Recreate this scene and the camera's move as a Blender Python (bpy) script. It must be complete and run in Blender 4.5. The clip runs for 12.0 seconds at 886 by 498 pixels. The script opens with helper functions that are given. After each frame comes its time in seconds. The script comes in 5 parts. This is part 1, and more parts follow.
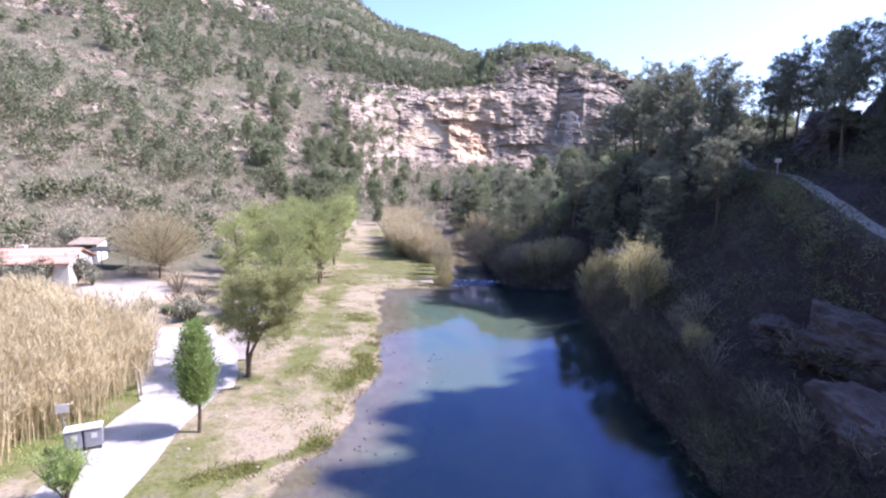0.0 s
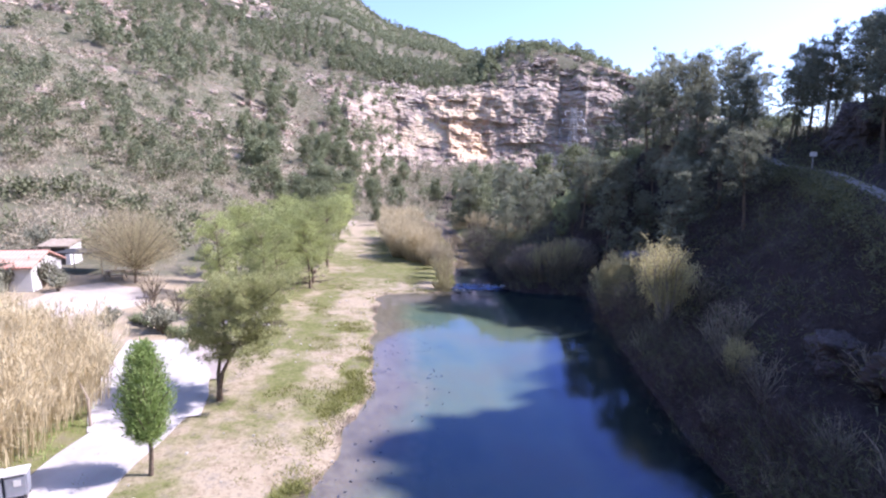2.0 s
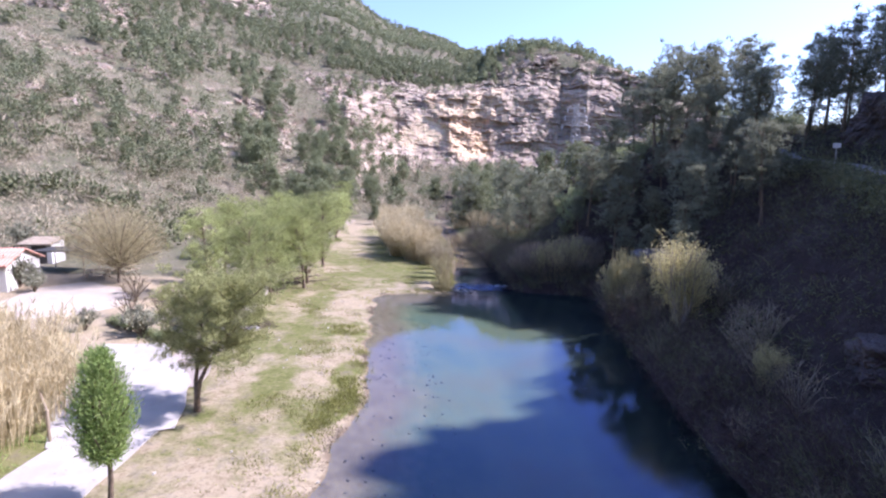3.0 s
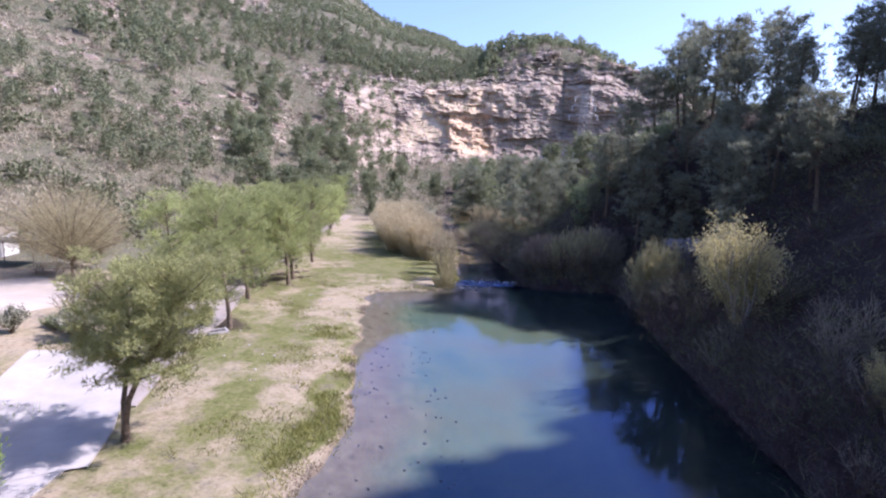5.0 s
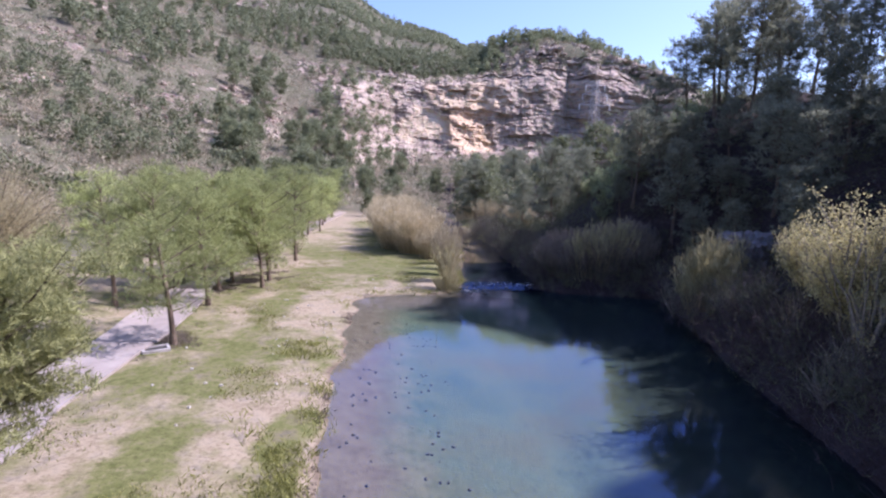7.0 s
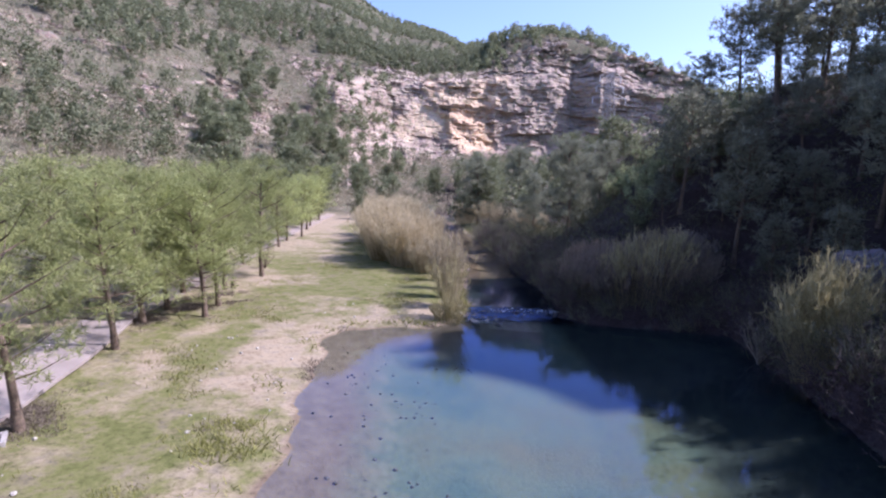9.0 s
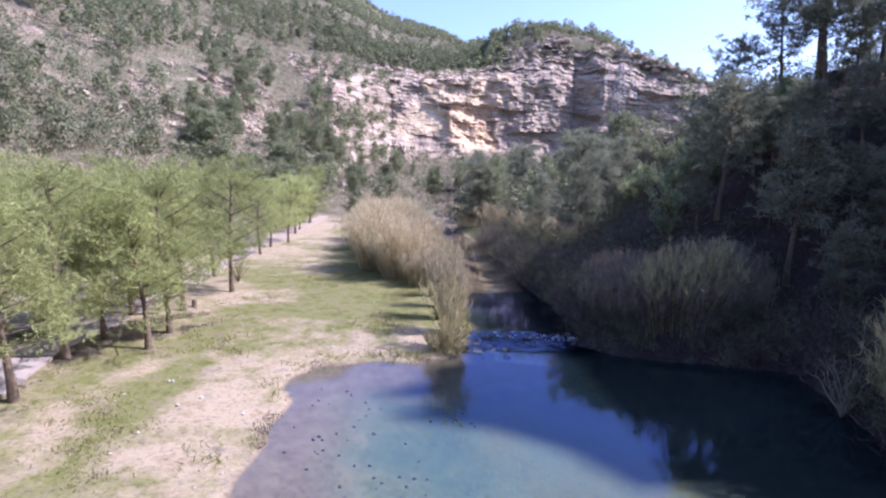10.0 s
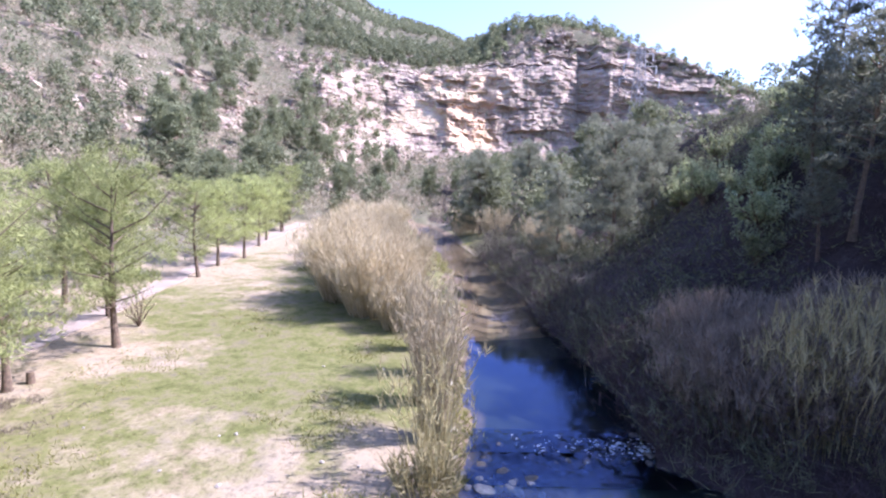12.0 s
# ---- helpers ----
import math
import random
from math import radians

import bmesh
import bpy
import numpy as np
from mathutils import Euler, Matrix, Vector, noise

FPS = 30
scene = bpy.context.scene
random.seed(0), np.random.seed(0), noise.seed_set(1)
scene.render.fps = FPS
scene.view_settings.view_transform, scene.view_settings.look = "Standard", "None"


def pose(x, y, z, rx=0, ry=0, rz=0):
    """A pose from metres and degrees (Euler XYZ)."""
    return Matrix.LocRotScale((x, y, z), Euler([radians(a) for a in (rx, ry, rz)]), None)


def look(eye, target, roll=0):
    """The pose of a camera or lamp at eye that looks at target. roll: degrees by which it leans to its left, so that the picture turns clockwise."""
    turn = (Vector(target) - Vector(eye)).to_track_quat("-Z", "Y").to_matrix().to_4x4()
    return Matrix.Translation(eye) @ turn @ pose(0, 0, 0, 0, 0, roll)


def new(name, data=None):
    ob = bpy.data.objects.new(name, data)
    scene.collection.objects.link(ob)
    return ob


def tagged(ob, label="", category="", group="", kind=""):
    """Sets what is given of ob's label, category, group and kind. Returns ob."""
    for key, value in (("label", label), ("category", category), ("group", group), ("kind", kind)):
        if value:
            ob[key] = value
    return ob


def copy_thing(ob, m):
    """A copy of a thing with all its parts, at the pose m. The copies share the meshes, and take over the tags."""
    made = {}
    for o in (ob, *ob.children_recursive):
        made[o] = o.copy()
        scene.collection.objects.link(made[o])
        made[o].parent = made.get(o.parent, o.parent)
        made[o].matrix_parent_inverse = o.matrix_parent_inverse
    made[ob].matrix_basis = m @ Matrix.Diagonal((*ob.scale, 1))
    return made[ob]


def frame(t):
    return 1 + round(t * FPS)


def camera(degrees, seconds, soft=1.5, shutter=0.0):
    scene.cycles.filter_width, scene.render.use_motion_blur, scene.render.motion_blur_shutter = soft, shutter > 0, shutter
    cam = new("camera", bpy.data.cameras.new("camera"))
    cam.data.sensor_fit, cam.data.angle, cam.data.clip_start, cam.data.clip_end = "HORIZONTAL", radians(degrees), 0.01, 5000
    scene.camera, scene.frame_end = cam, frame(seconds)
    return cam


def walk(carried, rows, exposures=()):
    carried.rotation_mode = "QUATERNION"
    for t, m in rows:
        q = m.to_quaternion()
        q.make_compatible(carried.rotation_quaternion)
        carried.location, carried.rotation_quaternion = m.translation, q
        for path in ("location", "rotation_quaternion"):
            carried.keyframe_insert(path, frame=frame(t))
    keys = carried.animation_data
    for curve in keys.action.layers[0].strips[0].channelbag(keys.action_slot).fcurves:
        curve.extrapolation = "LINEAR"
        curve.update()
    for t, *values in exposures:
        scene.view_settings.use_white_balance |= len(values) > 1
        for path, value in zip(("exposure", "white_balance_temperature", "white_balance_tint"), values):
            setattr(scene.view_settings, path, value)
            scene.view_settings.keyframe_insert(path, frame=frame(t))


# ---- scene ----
cam = camera(80.8, 12.0, 2.25)
PATH = [
    (0, (2.184, -1.046, 11.832), (1.989, 0.925, 11.553), 0.7),
    (0.5, (2.06, -0.132, 11.842), (1.865, 1.839, 11.563), 0.7),
    (1, (1.927, 0.846, 11.774), (1.732, 2.817, 11.496), 0.6),
    (1.5, (1.802, 1.811, 11.648), (1.608, 3.782, 11.37), 0.7),
    (2, (1.713, 2.869, 11.465), (1.519, 4.84, 11.187), 0.7),
    (2.5, (1.616, 3.96, 11.253), (1.422, 5.931, 10.975), 0.7),
    (3, (1.501, 5.118, 10.928), (1.307, 7.09, 10.652), 0.7),
    (5, (0.757, 10.479, 9.401), (0.565, 12.451, 9.128), 0.7),
    (5.5, (0.552, 12.019, 9.093), (0.36, 13.99, 8.82), 0.7),
    (6, (0.332, 13.708, 8.782), (0.138, 15.68, 8.508), 0.7),
    (6.5, (0.048, 15.48, 8.399), (-0.144, 17.453, 8.128), 0.7),
    (7, (-0.109, 17.135, 8.152), (-0.301, 19.107, 7.881), 0.7),
    (9, (-1.078, 25.853, 7.9), (-1.264, 27.826, 7.632), 1.0),
    (9.5, (-1.219, 28.351, 7.927), (-1.407, 30.324, 7.657), 1.0),
    (10, (-1.373, 30.937, 7.968), (-1.562, 32.909, 7.698), 0.9),
    (10.5, (-1.556, 33.599, 7.964), (-1.743, 35.572, 7.694), 0.8),
    (11, (-1.723, 36.245, 7.997), (-1.907, 38.218, 7.727), 0.7),
    (11.5, (-1.812, 39.004, 7.971), (-1.998, 40.978, 7.703), 0.6),
    (12, (-1.882, 41.823, 7.891), (-2.067, 43.797, 7.625), 0.7),
]
walk(cam, [(t, look(eye, target, roll)) for t, eye, target, roll in PATH],
     [(0, 1.25, 5900, 29), (2.5, 1.20, 5900, 29), (5.5, 0.88, 5900, 30), (7, 0.82, 5850, 32), (9, 0.82, 5840, 32), (10.5, 1.29, 5800, 32), (12, 1.5, 5750, 32)])

# ---- world, sun ----
SUN_EL, SUN_AZ = 47.0, 10.0          # elevation; angle from +x towards +y
world = bpy.data.worlds.new("world")
scene.world = world
world.use_nodes = True
wt = world.node_tree
sky = wt.nodes.new("ShaderNodeTexSky")
sky.sky_type = "NISHITA"
sky.sun_disc = False
sky.sun_elevation = radians(SUN_EL)
sky.sun_rotation = radians(90 - SUN_AZ)
sky.altitude = 300
sky.air_density, sky.dust_density, sky.ozone_density = 1.0, 1.8, 4.3
wt.nodes["Background"].inputs["Strength"].default_value = 0.16
wt.links.new(sky.outputs["Color"], wt.nodes["Background"].inputs["Color"])
sun_data = bpy.data.lights.new("sun", "SUN")
sun_data.energy, sun_data.angle, sun_data.color = 4.6, radians(0.6), (1.0, 0.95, 0.88)
sun = new("sun", sun_data)
to_sun = Vector((math.cos(radians(SUN_EL)) * math.cos(radians(SUN_AZ)), math.cos(radians(SUN_EL)) * math.sin(radians(SUN_AZ)), math.sin(radians(SUN_EL))))
sun.matrix_world = look(to_sun * 200, (0, 0, 0))

# ---- materials ----
def node_mat(name):
    m = bpy.data.materials.new(name)
    m.use_nodes = True
    return m, m.node_tree.nodes, m.node_tree.links, m.node_tree.nodes["Principled BSDF"]


def noise_node(n, l, scale, detail=5, rough=0.6, coord="Object"):
    tc = n.new("ShaderNodeTexCoord")
    t = n.new("ShaderNodeTexNoise")
    t.inputs["Scale"].default_value, t.inputs["Detail"].default_value, t.inputs["Roughness"].default_value = scale, detail, rough
    l.new(tc.outputs[coord], t.inputs["Vector"])
    return t


def ramp_node(n, l, src, stops):
    r = n.new("ShaderNodeValToRGB")
    e = r.color_ramp.elements
    while len(e) < len(stops):
        e.new(0.5)
    for el, (p, c) in zip(e, stops):
        el.position, el.color = p, (*c, 1) if len(c) == 3 else c
    l.new(src, r.inputs["Fac"])
    return r


def mix_node(n, l, fac, a, b, mode="MIX"):
    m = n.new("ShaderNodeMix")
    m.data_type, m.blend_type = "RGBA", mode
    for sock, val in ((m.inputs[0], fac), (m.inputs[6], a), (m.inputs[7], b)):
        if isinstance(val, (int, float)):
            sock.default_value = val
        elif isinstance(val, tuple):
            sock.default_value = (*val, 1)
        else:
            l.new(val, sock)
    return m.outputs[2]


def bump(n, l, b, src, strength, dist=0.05):
    k = n.new("ShaderNodeBump")
    k.inputs["Strength"].default_value, k.inputs["Distance"].default_value = strength, dist
    l.new(src, k.inputs["Height"])
    l.new(k.outputs["Normal"], b.inputs["Normal"])


def plain(name, c1, c2, scale=3.0, rough=0.85, bump_s=0.3, fine=25.0, metal=0.0):
    """A surface of two tones at a coarse and a fine scale."""
    m, n, l, b = node_mat(name)
    a, f = noise_node(n, l, scale), noise_node(n, l, fine, 3)
    col = mix_node(n, l, ramp_node(n, l, a.outputs["Fac"], [(0.35, (0, 0, 0)), (0.65, (1, 1, 1))]).outputs["Color"], c1, c2)
    dark = mix_node(n, l, 0.35, col, f.outputs["Color"], "SOFT_LIGHT")
    l.new(dark, b.inputs["Base Color"])
    b.inputs["Roughness"].default_value, b.inputs["Metallic"].default_value = rough, metal
    bump(n, l, b, f.outputs["Fac"], bump_s)
    return m


def leafy(name, c1, c2, translucent=0.35, rough=0.6):
    """Foliage: each blade takes its own tone, and lets some light through."""
    m, n, l, b = node_mat(name)
    geo = n.new("ShaderNodeNewGeometry")
    a = noise_node(n, l, 0.55, 3)
    f1 = n.new("ShaderNodeMath")
    f1.operation = "MULTIPLY_ADD"
    l.new(geo.outputs["Random Per Island"], f1.inputs[0])
    f1.inputs[1].default_value = 0.55
    l.new(a.outputs["Fac"], f1.inputs[2])
    r = ramp_node(n, l, f1.outputs[0], [(0.3, c1), (1.0, c2)])
    oi = n.new("ShaderNodeObjectInfo")
    hsv = n.new("ShaderNodeHueSaturation")
    v = n.new("ShaderNodeMapRange")
    v.inputs[3].default_value, v.inputs[4].default_value = 0.8, 1.2
    l.new(oi.outputs["Random"], v.inputs[0])
    l.new(v.outputs[0], hsv.inputs["Value"])
    l.new(r.outputs["Color"], hsv.inputs["Color"])
    l.new(hsv.outputs["Color"], b.inputs["Base Color"])
    b.inputs["Roughness"].default_value = rough
    b.inputs["Specular IOR Level"].default_value = 0.25
    tr = n.new("ShaderNodeBsdfTranslucent")
    l.new(hsv.outputs["Color"], tr.inputs["Color"])
    mx = n.new("ShaderNodeMixShader")
    mx.inputs[0].default_value = translucent
    l.new(b.outputs[0], mx.inputs[1])
    l.new(tr.outputs[0], mx.inputs[2])
    l.new(mx.outputs[0], n["Material Output"].inputs["Surface"])
    return m


M_PINE = leafy("pine_needles", (0.16, 0.19, 0.075), (0.46, 0.505, 0.215), 0.40)
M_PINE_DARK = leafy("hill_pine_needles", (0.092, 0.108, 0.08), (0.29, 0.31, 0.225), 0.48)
M_PINE_OLD = leafy("old_pine_needles", (0.14, 0.155, 0.065), (0.42, 0.43, 0.20), 0.42)
M_FAR = leafy("far_pine_needles", (0.105, 0.13, 0.072), (0.275, 0.30, 0.175), 0.42)
M_POPLAR = leafy("fresh_leaves", (0.20, 0.32, 0.085), (0.46, 0.58, 0.22), 0.5)
M_OLIVE = leafy("olive_leaves", (0.17, 0.22, 0.10), (0.40, 0.45, 0.26), 0.45)
M_TWIG = leafy("ochre_twigs", (0.29, 0.25, 0.14), (0.54, 0.48, 0.29), 0.4)
M_REED = leafy("dry_cane", (0.27, 0.215, 0.12), (0.66, 0.585, 0.40), 0.40)
M_GREYBUSH = leafy("grey_green_leaves", (0.14, 0.145, 0.10), (0.33, 0.335, 0.25), 0.3)
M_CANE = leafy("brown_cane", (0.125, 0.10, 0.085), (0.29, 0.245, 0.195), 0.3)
M_CANE_DRY = leafy("dull_dry_cane", (0.17, 0.135, 0.08), (0.50, 0.44, 0.30), 0.3)
M_CANE_GREEN = leafy("greenish_cane", (0.23, 0.20, 0.085), (0.56, 0.51, 0.29), 0.4)
M_YELLOW = leafy("yellow_leaves", (0.31, 0.275, 0.115), (0.64, 0.585, 0.31), 0.45)
M_SCRUB = leafy("grey_scrub", (0.21, 0.178, 0.118), (0.44, 0.385, 0.285), 0.25)
M_GREENSCRUB = leafy("green_scrub", (0.085, 0.10, 0.05), (0.20, 0.215, 0.12), 0.25)
# brush colour holds the slope's purple shade; sunlit scrub has its own material
M_SHADE_BRUSH = leafy("shaded_bare_brush", (0.027, 0.019, 0.021), (0.088, 0.064, 0.068), 0.12)
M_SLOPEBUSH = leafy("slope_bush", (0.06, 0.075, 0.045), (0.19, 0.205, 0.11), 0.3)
M_GRASS = leafy("grass_blades", (0.105, 0.118, 0.033), (0.275, 0.275, 0.088), 0.3)
M_BARK = plain("bark", (0.10, 0.075, 0.055), (0.20, 0.15, 0.11), 6, 0.9, 0.8)
M_PALEBARK = plain("pale_bark", (0.22, 0.19, 0.15), (0.34, 0.30, 0.24), 6, 0.9, 0.5)
M_CONCRETE = plain("pale_concrete", (0.33, 0.31, 0.30), (0.42, 0.395, 0.385), 0.6, 0.85, 0.15)
M_DIRT = plain("worn_sand", (0.25, 0.205, 0.17), (0.34, 0.285, 0.245), 0.8, 0.95, 0.3, 20)
M_STONE = plain("river_stone", (0.30, 0.28, 0.25), (0.52, 0.49, 0.44), 2.5, 0.8, 0.6, 14)
M_WHITE = plain("white_render", (0.50, 0.49, 0.47), (0.66, 0.65, 0.63), 0.8, 0.8, 0.1)
M_ROOF = plain("terracotta", (0.40, 0.20, 0.15), (0.54, 0.32, 0.26), 2, 0.8, 0.4)
M_GREY = plain("grey_plastic", (0.55, 0.55, 0.57), (0.64, 0.64, 0.66), 1.0, 0.5, 0.05)
M_DARK = plain("dark_opening", (0.03, 0.03, 0.03), (0.06, 0.055, 0.05), 2, 0.6, 0.1)
M_WOOD = plain("weathered_wood", (0.24, 0.19, 0.14), (0.36, 0.30, 0.23), 3, 0.85, 0.4)
M_STEEL = plain("galvanised_steel", (0.29, 0.29, 0.30), (0.40, 0.40, 0.41), 2, 0.5, 0.1, metal=0.3)
M_ASPHALT = plain("grey_track", (0.14, 0.137, 0.137), (0.22, 0.213, 0.21), 1.2, 0.9, 0.3)


def ground_material():
    m, n, l, b = node_mat("ground")

    def attr(name):
        a = n.new("ShaderNodeAttribute")
        a.attribute_name = name
        return a.outputs["Fac"]

    def masked(name, src, lo, hi):
        """The mask, broken up by a noise."""
        s = n.new("ShaderNodeMath")
        s.operation = "ADD"
        l.new(attr(name), s.inputs[0])
        l.new(src, s.inputs[1])
        r = n.new("ShaderNodeMapRange")
        r.inputs[1].default_value, r.inputs[2].default_value = lo, hi
        l.new(s.outputs[0], r.inputs[0])
        return r.outputs[0]

    big, mid, fine = noise_node(n, l, 0.22, 6), noise_node(n, l, 1.3, 6, 0.7), noise_node(n, l, 6, 5, 0.75)
    patch = noise_node(n, l, 0.5, 7, 0.72)
    sand = ramp_node(n, l, mid.outputs["Fac"], [(0.3, (0.23, 0.183, 0.124)), (0.5, (0.335, 0.276, 0.196)), (0.7, (0.42, 0.36, 0.274))]).outputs["Color"]
    grass = ramp_node(n, l, mid.outputs["Fac"], [(0.3, (0.085, 0.10, 0.03)), (0.48, (0.15, 0.155, 0.06)), (0.68, (0.26, 0.23, 0.135))]).outputs["Color"]
    hill = ramp_node(n, l, mid.outputs["Fac"], [(0.3, (0.115, 0.10, 0.07)), (0.52, (0.20, 0.17, 0.13)), (0.72, (0.40, 0.345, 0.295))]).outputs["Color"]
    under = noise_node(n, l, 0.09, 9, 0.68)
    hill = mix_node(n, l, ramp_node(n, l, under.outputs["Fac"], [(0.36, (0, 0, 0)), (0.53, (0.85, 0.85, 0.85))]).outputs["Color"], hill, (0.095, 0.10, 0.062))
    # slope soil taken near black: the bank's shade is put into its colour
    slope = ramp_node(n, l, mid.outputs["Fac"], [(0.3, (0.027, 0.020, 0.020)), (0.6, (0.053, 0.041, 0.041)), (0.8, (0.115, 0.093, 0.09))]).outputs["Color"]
    bed = ramp_node(n, l, big.outputs["Fac"], [(0.35, (0.074, 0.115, 0.092)), (0.5, (0.11, 0.14, 0.098)), (0.65, (0.12, 0.126, 0.074))]).outputs["Color"]
    shoal = ramp_node(n, l, mid.outputs["Fac"], [(0.3, (0.13, 0.10, 0.07)), (0.7, (0.215, 0.17, 0.125))]).outputs["Color"]
    col = mix_node(n, l, masked("grass", patch.outputs["Fac"], 0.80, 1.0), sand, grass)
    col = mix_node(n, l, masked("hill", mid.outputs["Fac"], 0.6, 1.0), col, hill)
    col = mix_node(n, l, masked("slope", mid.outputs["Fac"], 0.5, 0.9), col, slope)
    col = mix_node(n, l, masked("shoal", mid.outputs["Fac"], 0.8, 1.2), col, shoal)
    col = mix_node(n, l, masked("bed", mid.outputs["Fac"], 0.6, 1.4), col, bed)
    # bed darkened in colour where shade and the hill's dark reflection lie
    shade_tone = ramp_node(n, l, mid.outputs["Fac"], [(0.3, (0.02, 0.03, 0.03)), (0.7, (0.045, 0.06, 0.05))]).outputs["Color"]
    col = mix_node(n, l, masked("bed_shade", big.outputs["Fac"], 0.8, 1.25), col, shade_tone)
    speck = ramp_node(n, l, fine.outputs["Fac"], [(0.34, (0.45, 0.45, 0.42)), (0.5, (1, 1, 1)), (0.66, (1.0, 1.0, 1.0)), (0.74, (1.35, 1.33, 1.3))]).outputs["Color"]
    col = mix_node(n, l, 0.75, col, speck, "MULTIPLY")
    l.new(col, b.inputs["Base Color"])
    b.inputs["Roughness"].default_value = 0.95
    b.inputs["Specular IOR Level"].default_value = 0.15
    bump(n, l, b, fine.outputs["Fac"], 0.5, 0.08)
    return m


def water_material(name, tint, ripple):
    m, n, l, b = node_mat(name)
    n.remove(b)
    clear = n.new("ShaderNodeBsdfTransparent")
    clear.inputs["Color"].default_value = (*tint, 1)
    gloss = n.new("ShaderNodeBsdfGlossy")
    gloss.inputs["Roughness"].default_value = 0.03
    # reflection tinted blue and strengthened here, above what clear water gives
    gloss.inputs["Color"].default_value = (0.42, 0.53, 0.97, 1)
    fr = n.new("ShaderNodeFresnel")
    fr.inputs["IOR"].default_value = 1.68
    a = noise_node(n, l, 1.6, 4)
    k = n.new("ShaderNodeBump")
    k.inputs["Strength"].default_value, k.inputs["Distance"].default_value = ripple, 0.05
    l.new(a.outputs["Fac"], k.inputs["Height"])
    l.new(k.outputs["Normal"], gloss.inputs["Normal"])
    l.new(k.outputs["Normal"], fr.inputs["Normal"])
    mx = n.new("ShaderNodeMixShader")
    l.new(fr.outputs[0], mx.inputs[0])
    l.new(clear.outputs[0], mx.inputs[1])
    l.new(gloss.outputs[0], mx.inputs[2])
    l.new(mx.outputs[0], n["Material Output"].inputs["Surface"])
    return m


M_GROUND = ground_material()
M_WATER = water_material("pond_water", (0.84, 0.95, 0.96), 0.05)
# clearer tint stands for the upper stream's sunlit reflection
M_STREAM_LIT = water_material("lit_stream_water", (0.84, 0.84, 0.72), 0.04)
# tint darkened to stand for shade over the lower stream
M_STREAM = water_material("stream_water", (0.36, 0.43, 0.45), 0.04)

# ---- mesh helpers ----


def mesh_of(name, verts, faces, smooth=False):
    """A mesh from an array of places and an array of equal faces."""
    verts, faces = np.asarray(verts, np.float32), np.asarray(faces, np.int32)
    me = bpy.data.meshes.new(name)
    k = faces.shape[1]
    me.vertices.add(len(verts))
    me.vertices.foreach_set("co", verts.ravel())
    me.loops.add(faces.size)
    me.loops.foreach_set("vertex_index", faces.ravel())
    me.polygons.add(len(faces))
    me.polygons.foreach_set("loop_start", np.arange(0, faces.size, k, dtype=np.int32))
    me.polygons.foreach_set("loop_total", np.full(len(faces), k, np.int32))
    me.polygons.foreach_set("use_smooth", np.full(len(faces), smooth))
    me.update(calc_edges=True)
    return me


def place(name, me, mat, parent=None, label=""):
    """Links a mesh as one object, under a thing or at top level."""
    ob = new(name, me)
    if not me.materials:
        me.materials.append(mat)
    ob.parent = parent
    if label:
        ob["label"] = label
    return ob


def part(name, bm, mat, parent, label="", smooth=False):
    me = bpy.data.meshes.new(name)
    bm.to_mesh(me)
    bm.free()
    if smooth:
        me.polygons.foreach_set("use_smooth", np.full(len(me.polygons), True))
    return place(name, me, mat, parent, label)


def box(sx, sy, sz, at=(0, 0, 0), bevel=0.0, rz=0.0):
    bm = bmesh.new()
    bmesh.ops.create_cube(bm, size=1, matrix=pose(*at, 0, 0, rz) @ Matrix.Diagonal((sx, sy, sz, 1)))
    if bevel:
        bmesh.ops.bevel(bm, geom=bm.edges[:], offset=bevel, segments=2, affect="EDGES")
    return bm


def rod(a, b, r, r2=None, seg=8):
    a, b = Vector(a), Vector(b)
    bm = bmesh.new()
    d = b - a
    bmesh.ops.create_cone(bm, cap_ends=True, segments=seg, radius1=r, radius2=r if r2 is None else r2, depth=d.length,
                          matrix=Matrix.Translation((a + b) / 2) @ d.to_track_quat("Z", "Y").to_matrix().to_4x4())
    return bm


def thing(name, at=(0, 0, 0), rz=0.0, label="", category="", group="", kind=""):
    e = new(name)
    e.matrix_basis = pose(*at, 0, 0, rz)
    return tagged(e, label, category, group, kind)


def unit(v):
    return v / np.maximum(np.linalg.norm(v, axis=1, keepdims=True), 1e-6)


def blades(c, d, length, width, rng):
    """One thin triangle for each root c, along d."""
    s = unit(np.cross(d, rng.normal(size=d.shape)))
    length, width = np.broadcast_to(length, len(c))[:, None], np.broadcast_to(width, len(c))[:, None]
    v = np.stack([c - s * width / 2, c + s * width / 2, c + d * length], 1).reshape(-1, 3)
    return v, np.arange(len(v)).reshape(-1, 3)


def leaves(c, d, length, width, rng):
    """One pointed leaf of four corners for each root c, along d."""
    s = unit(np.cross(d, rng.normal(size=d.shape)))
    length, width = np.broadcast_to(length, len(c))[:, None], np.broadcast_to(width, len(c))[:, None]
    v = np.stack([c, c + d * length * 0.45 + s * width / 2, c + d * length, c + d * length * 0.45 - s * width / 2], 1).reshape(-1, 3)
    return v, np.arange(len(v)).reshape(-1, 4)


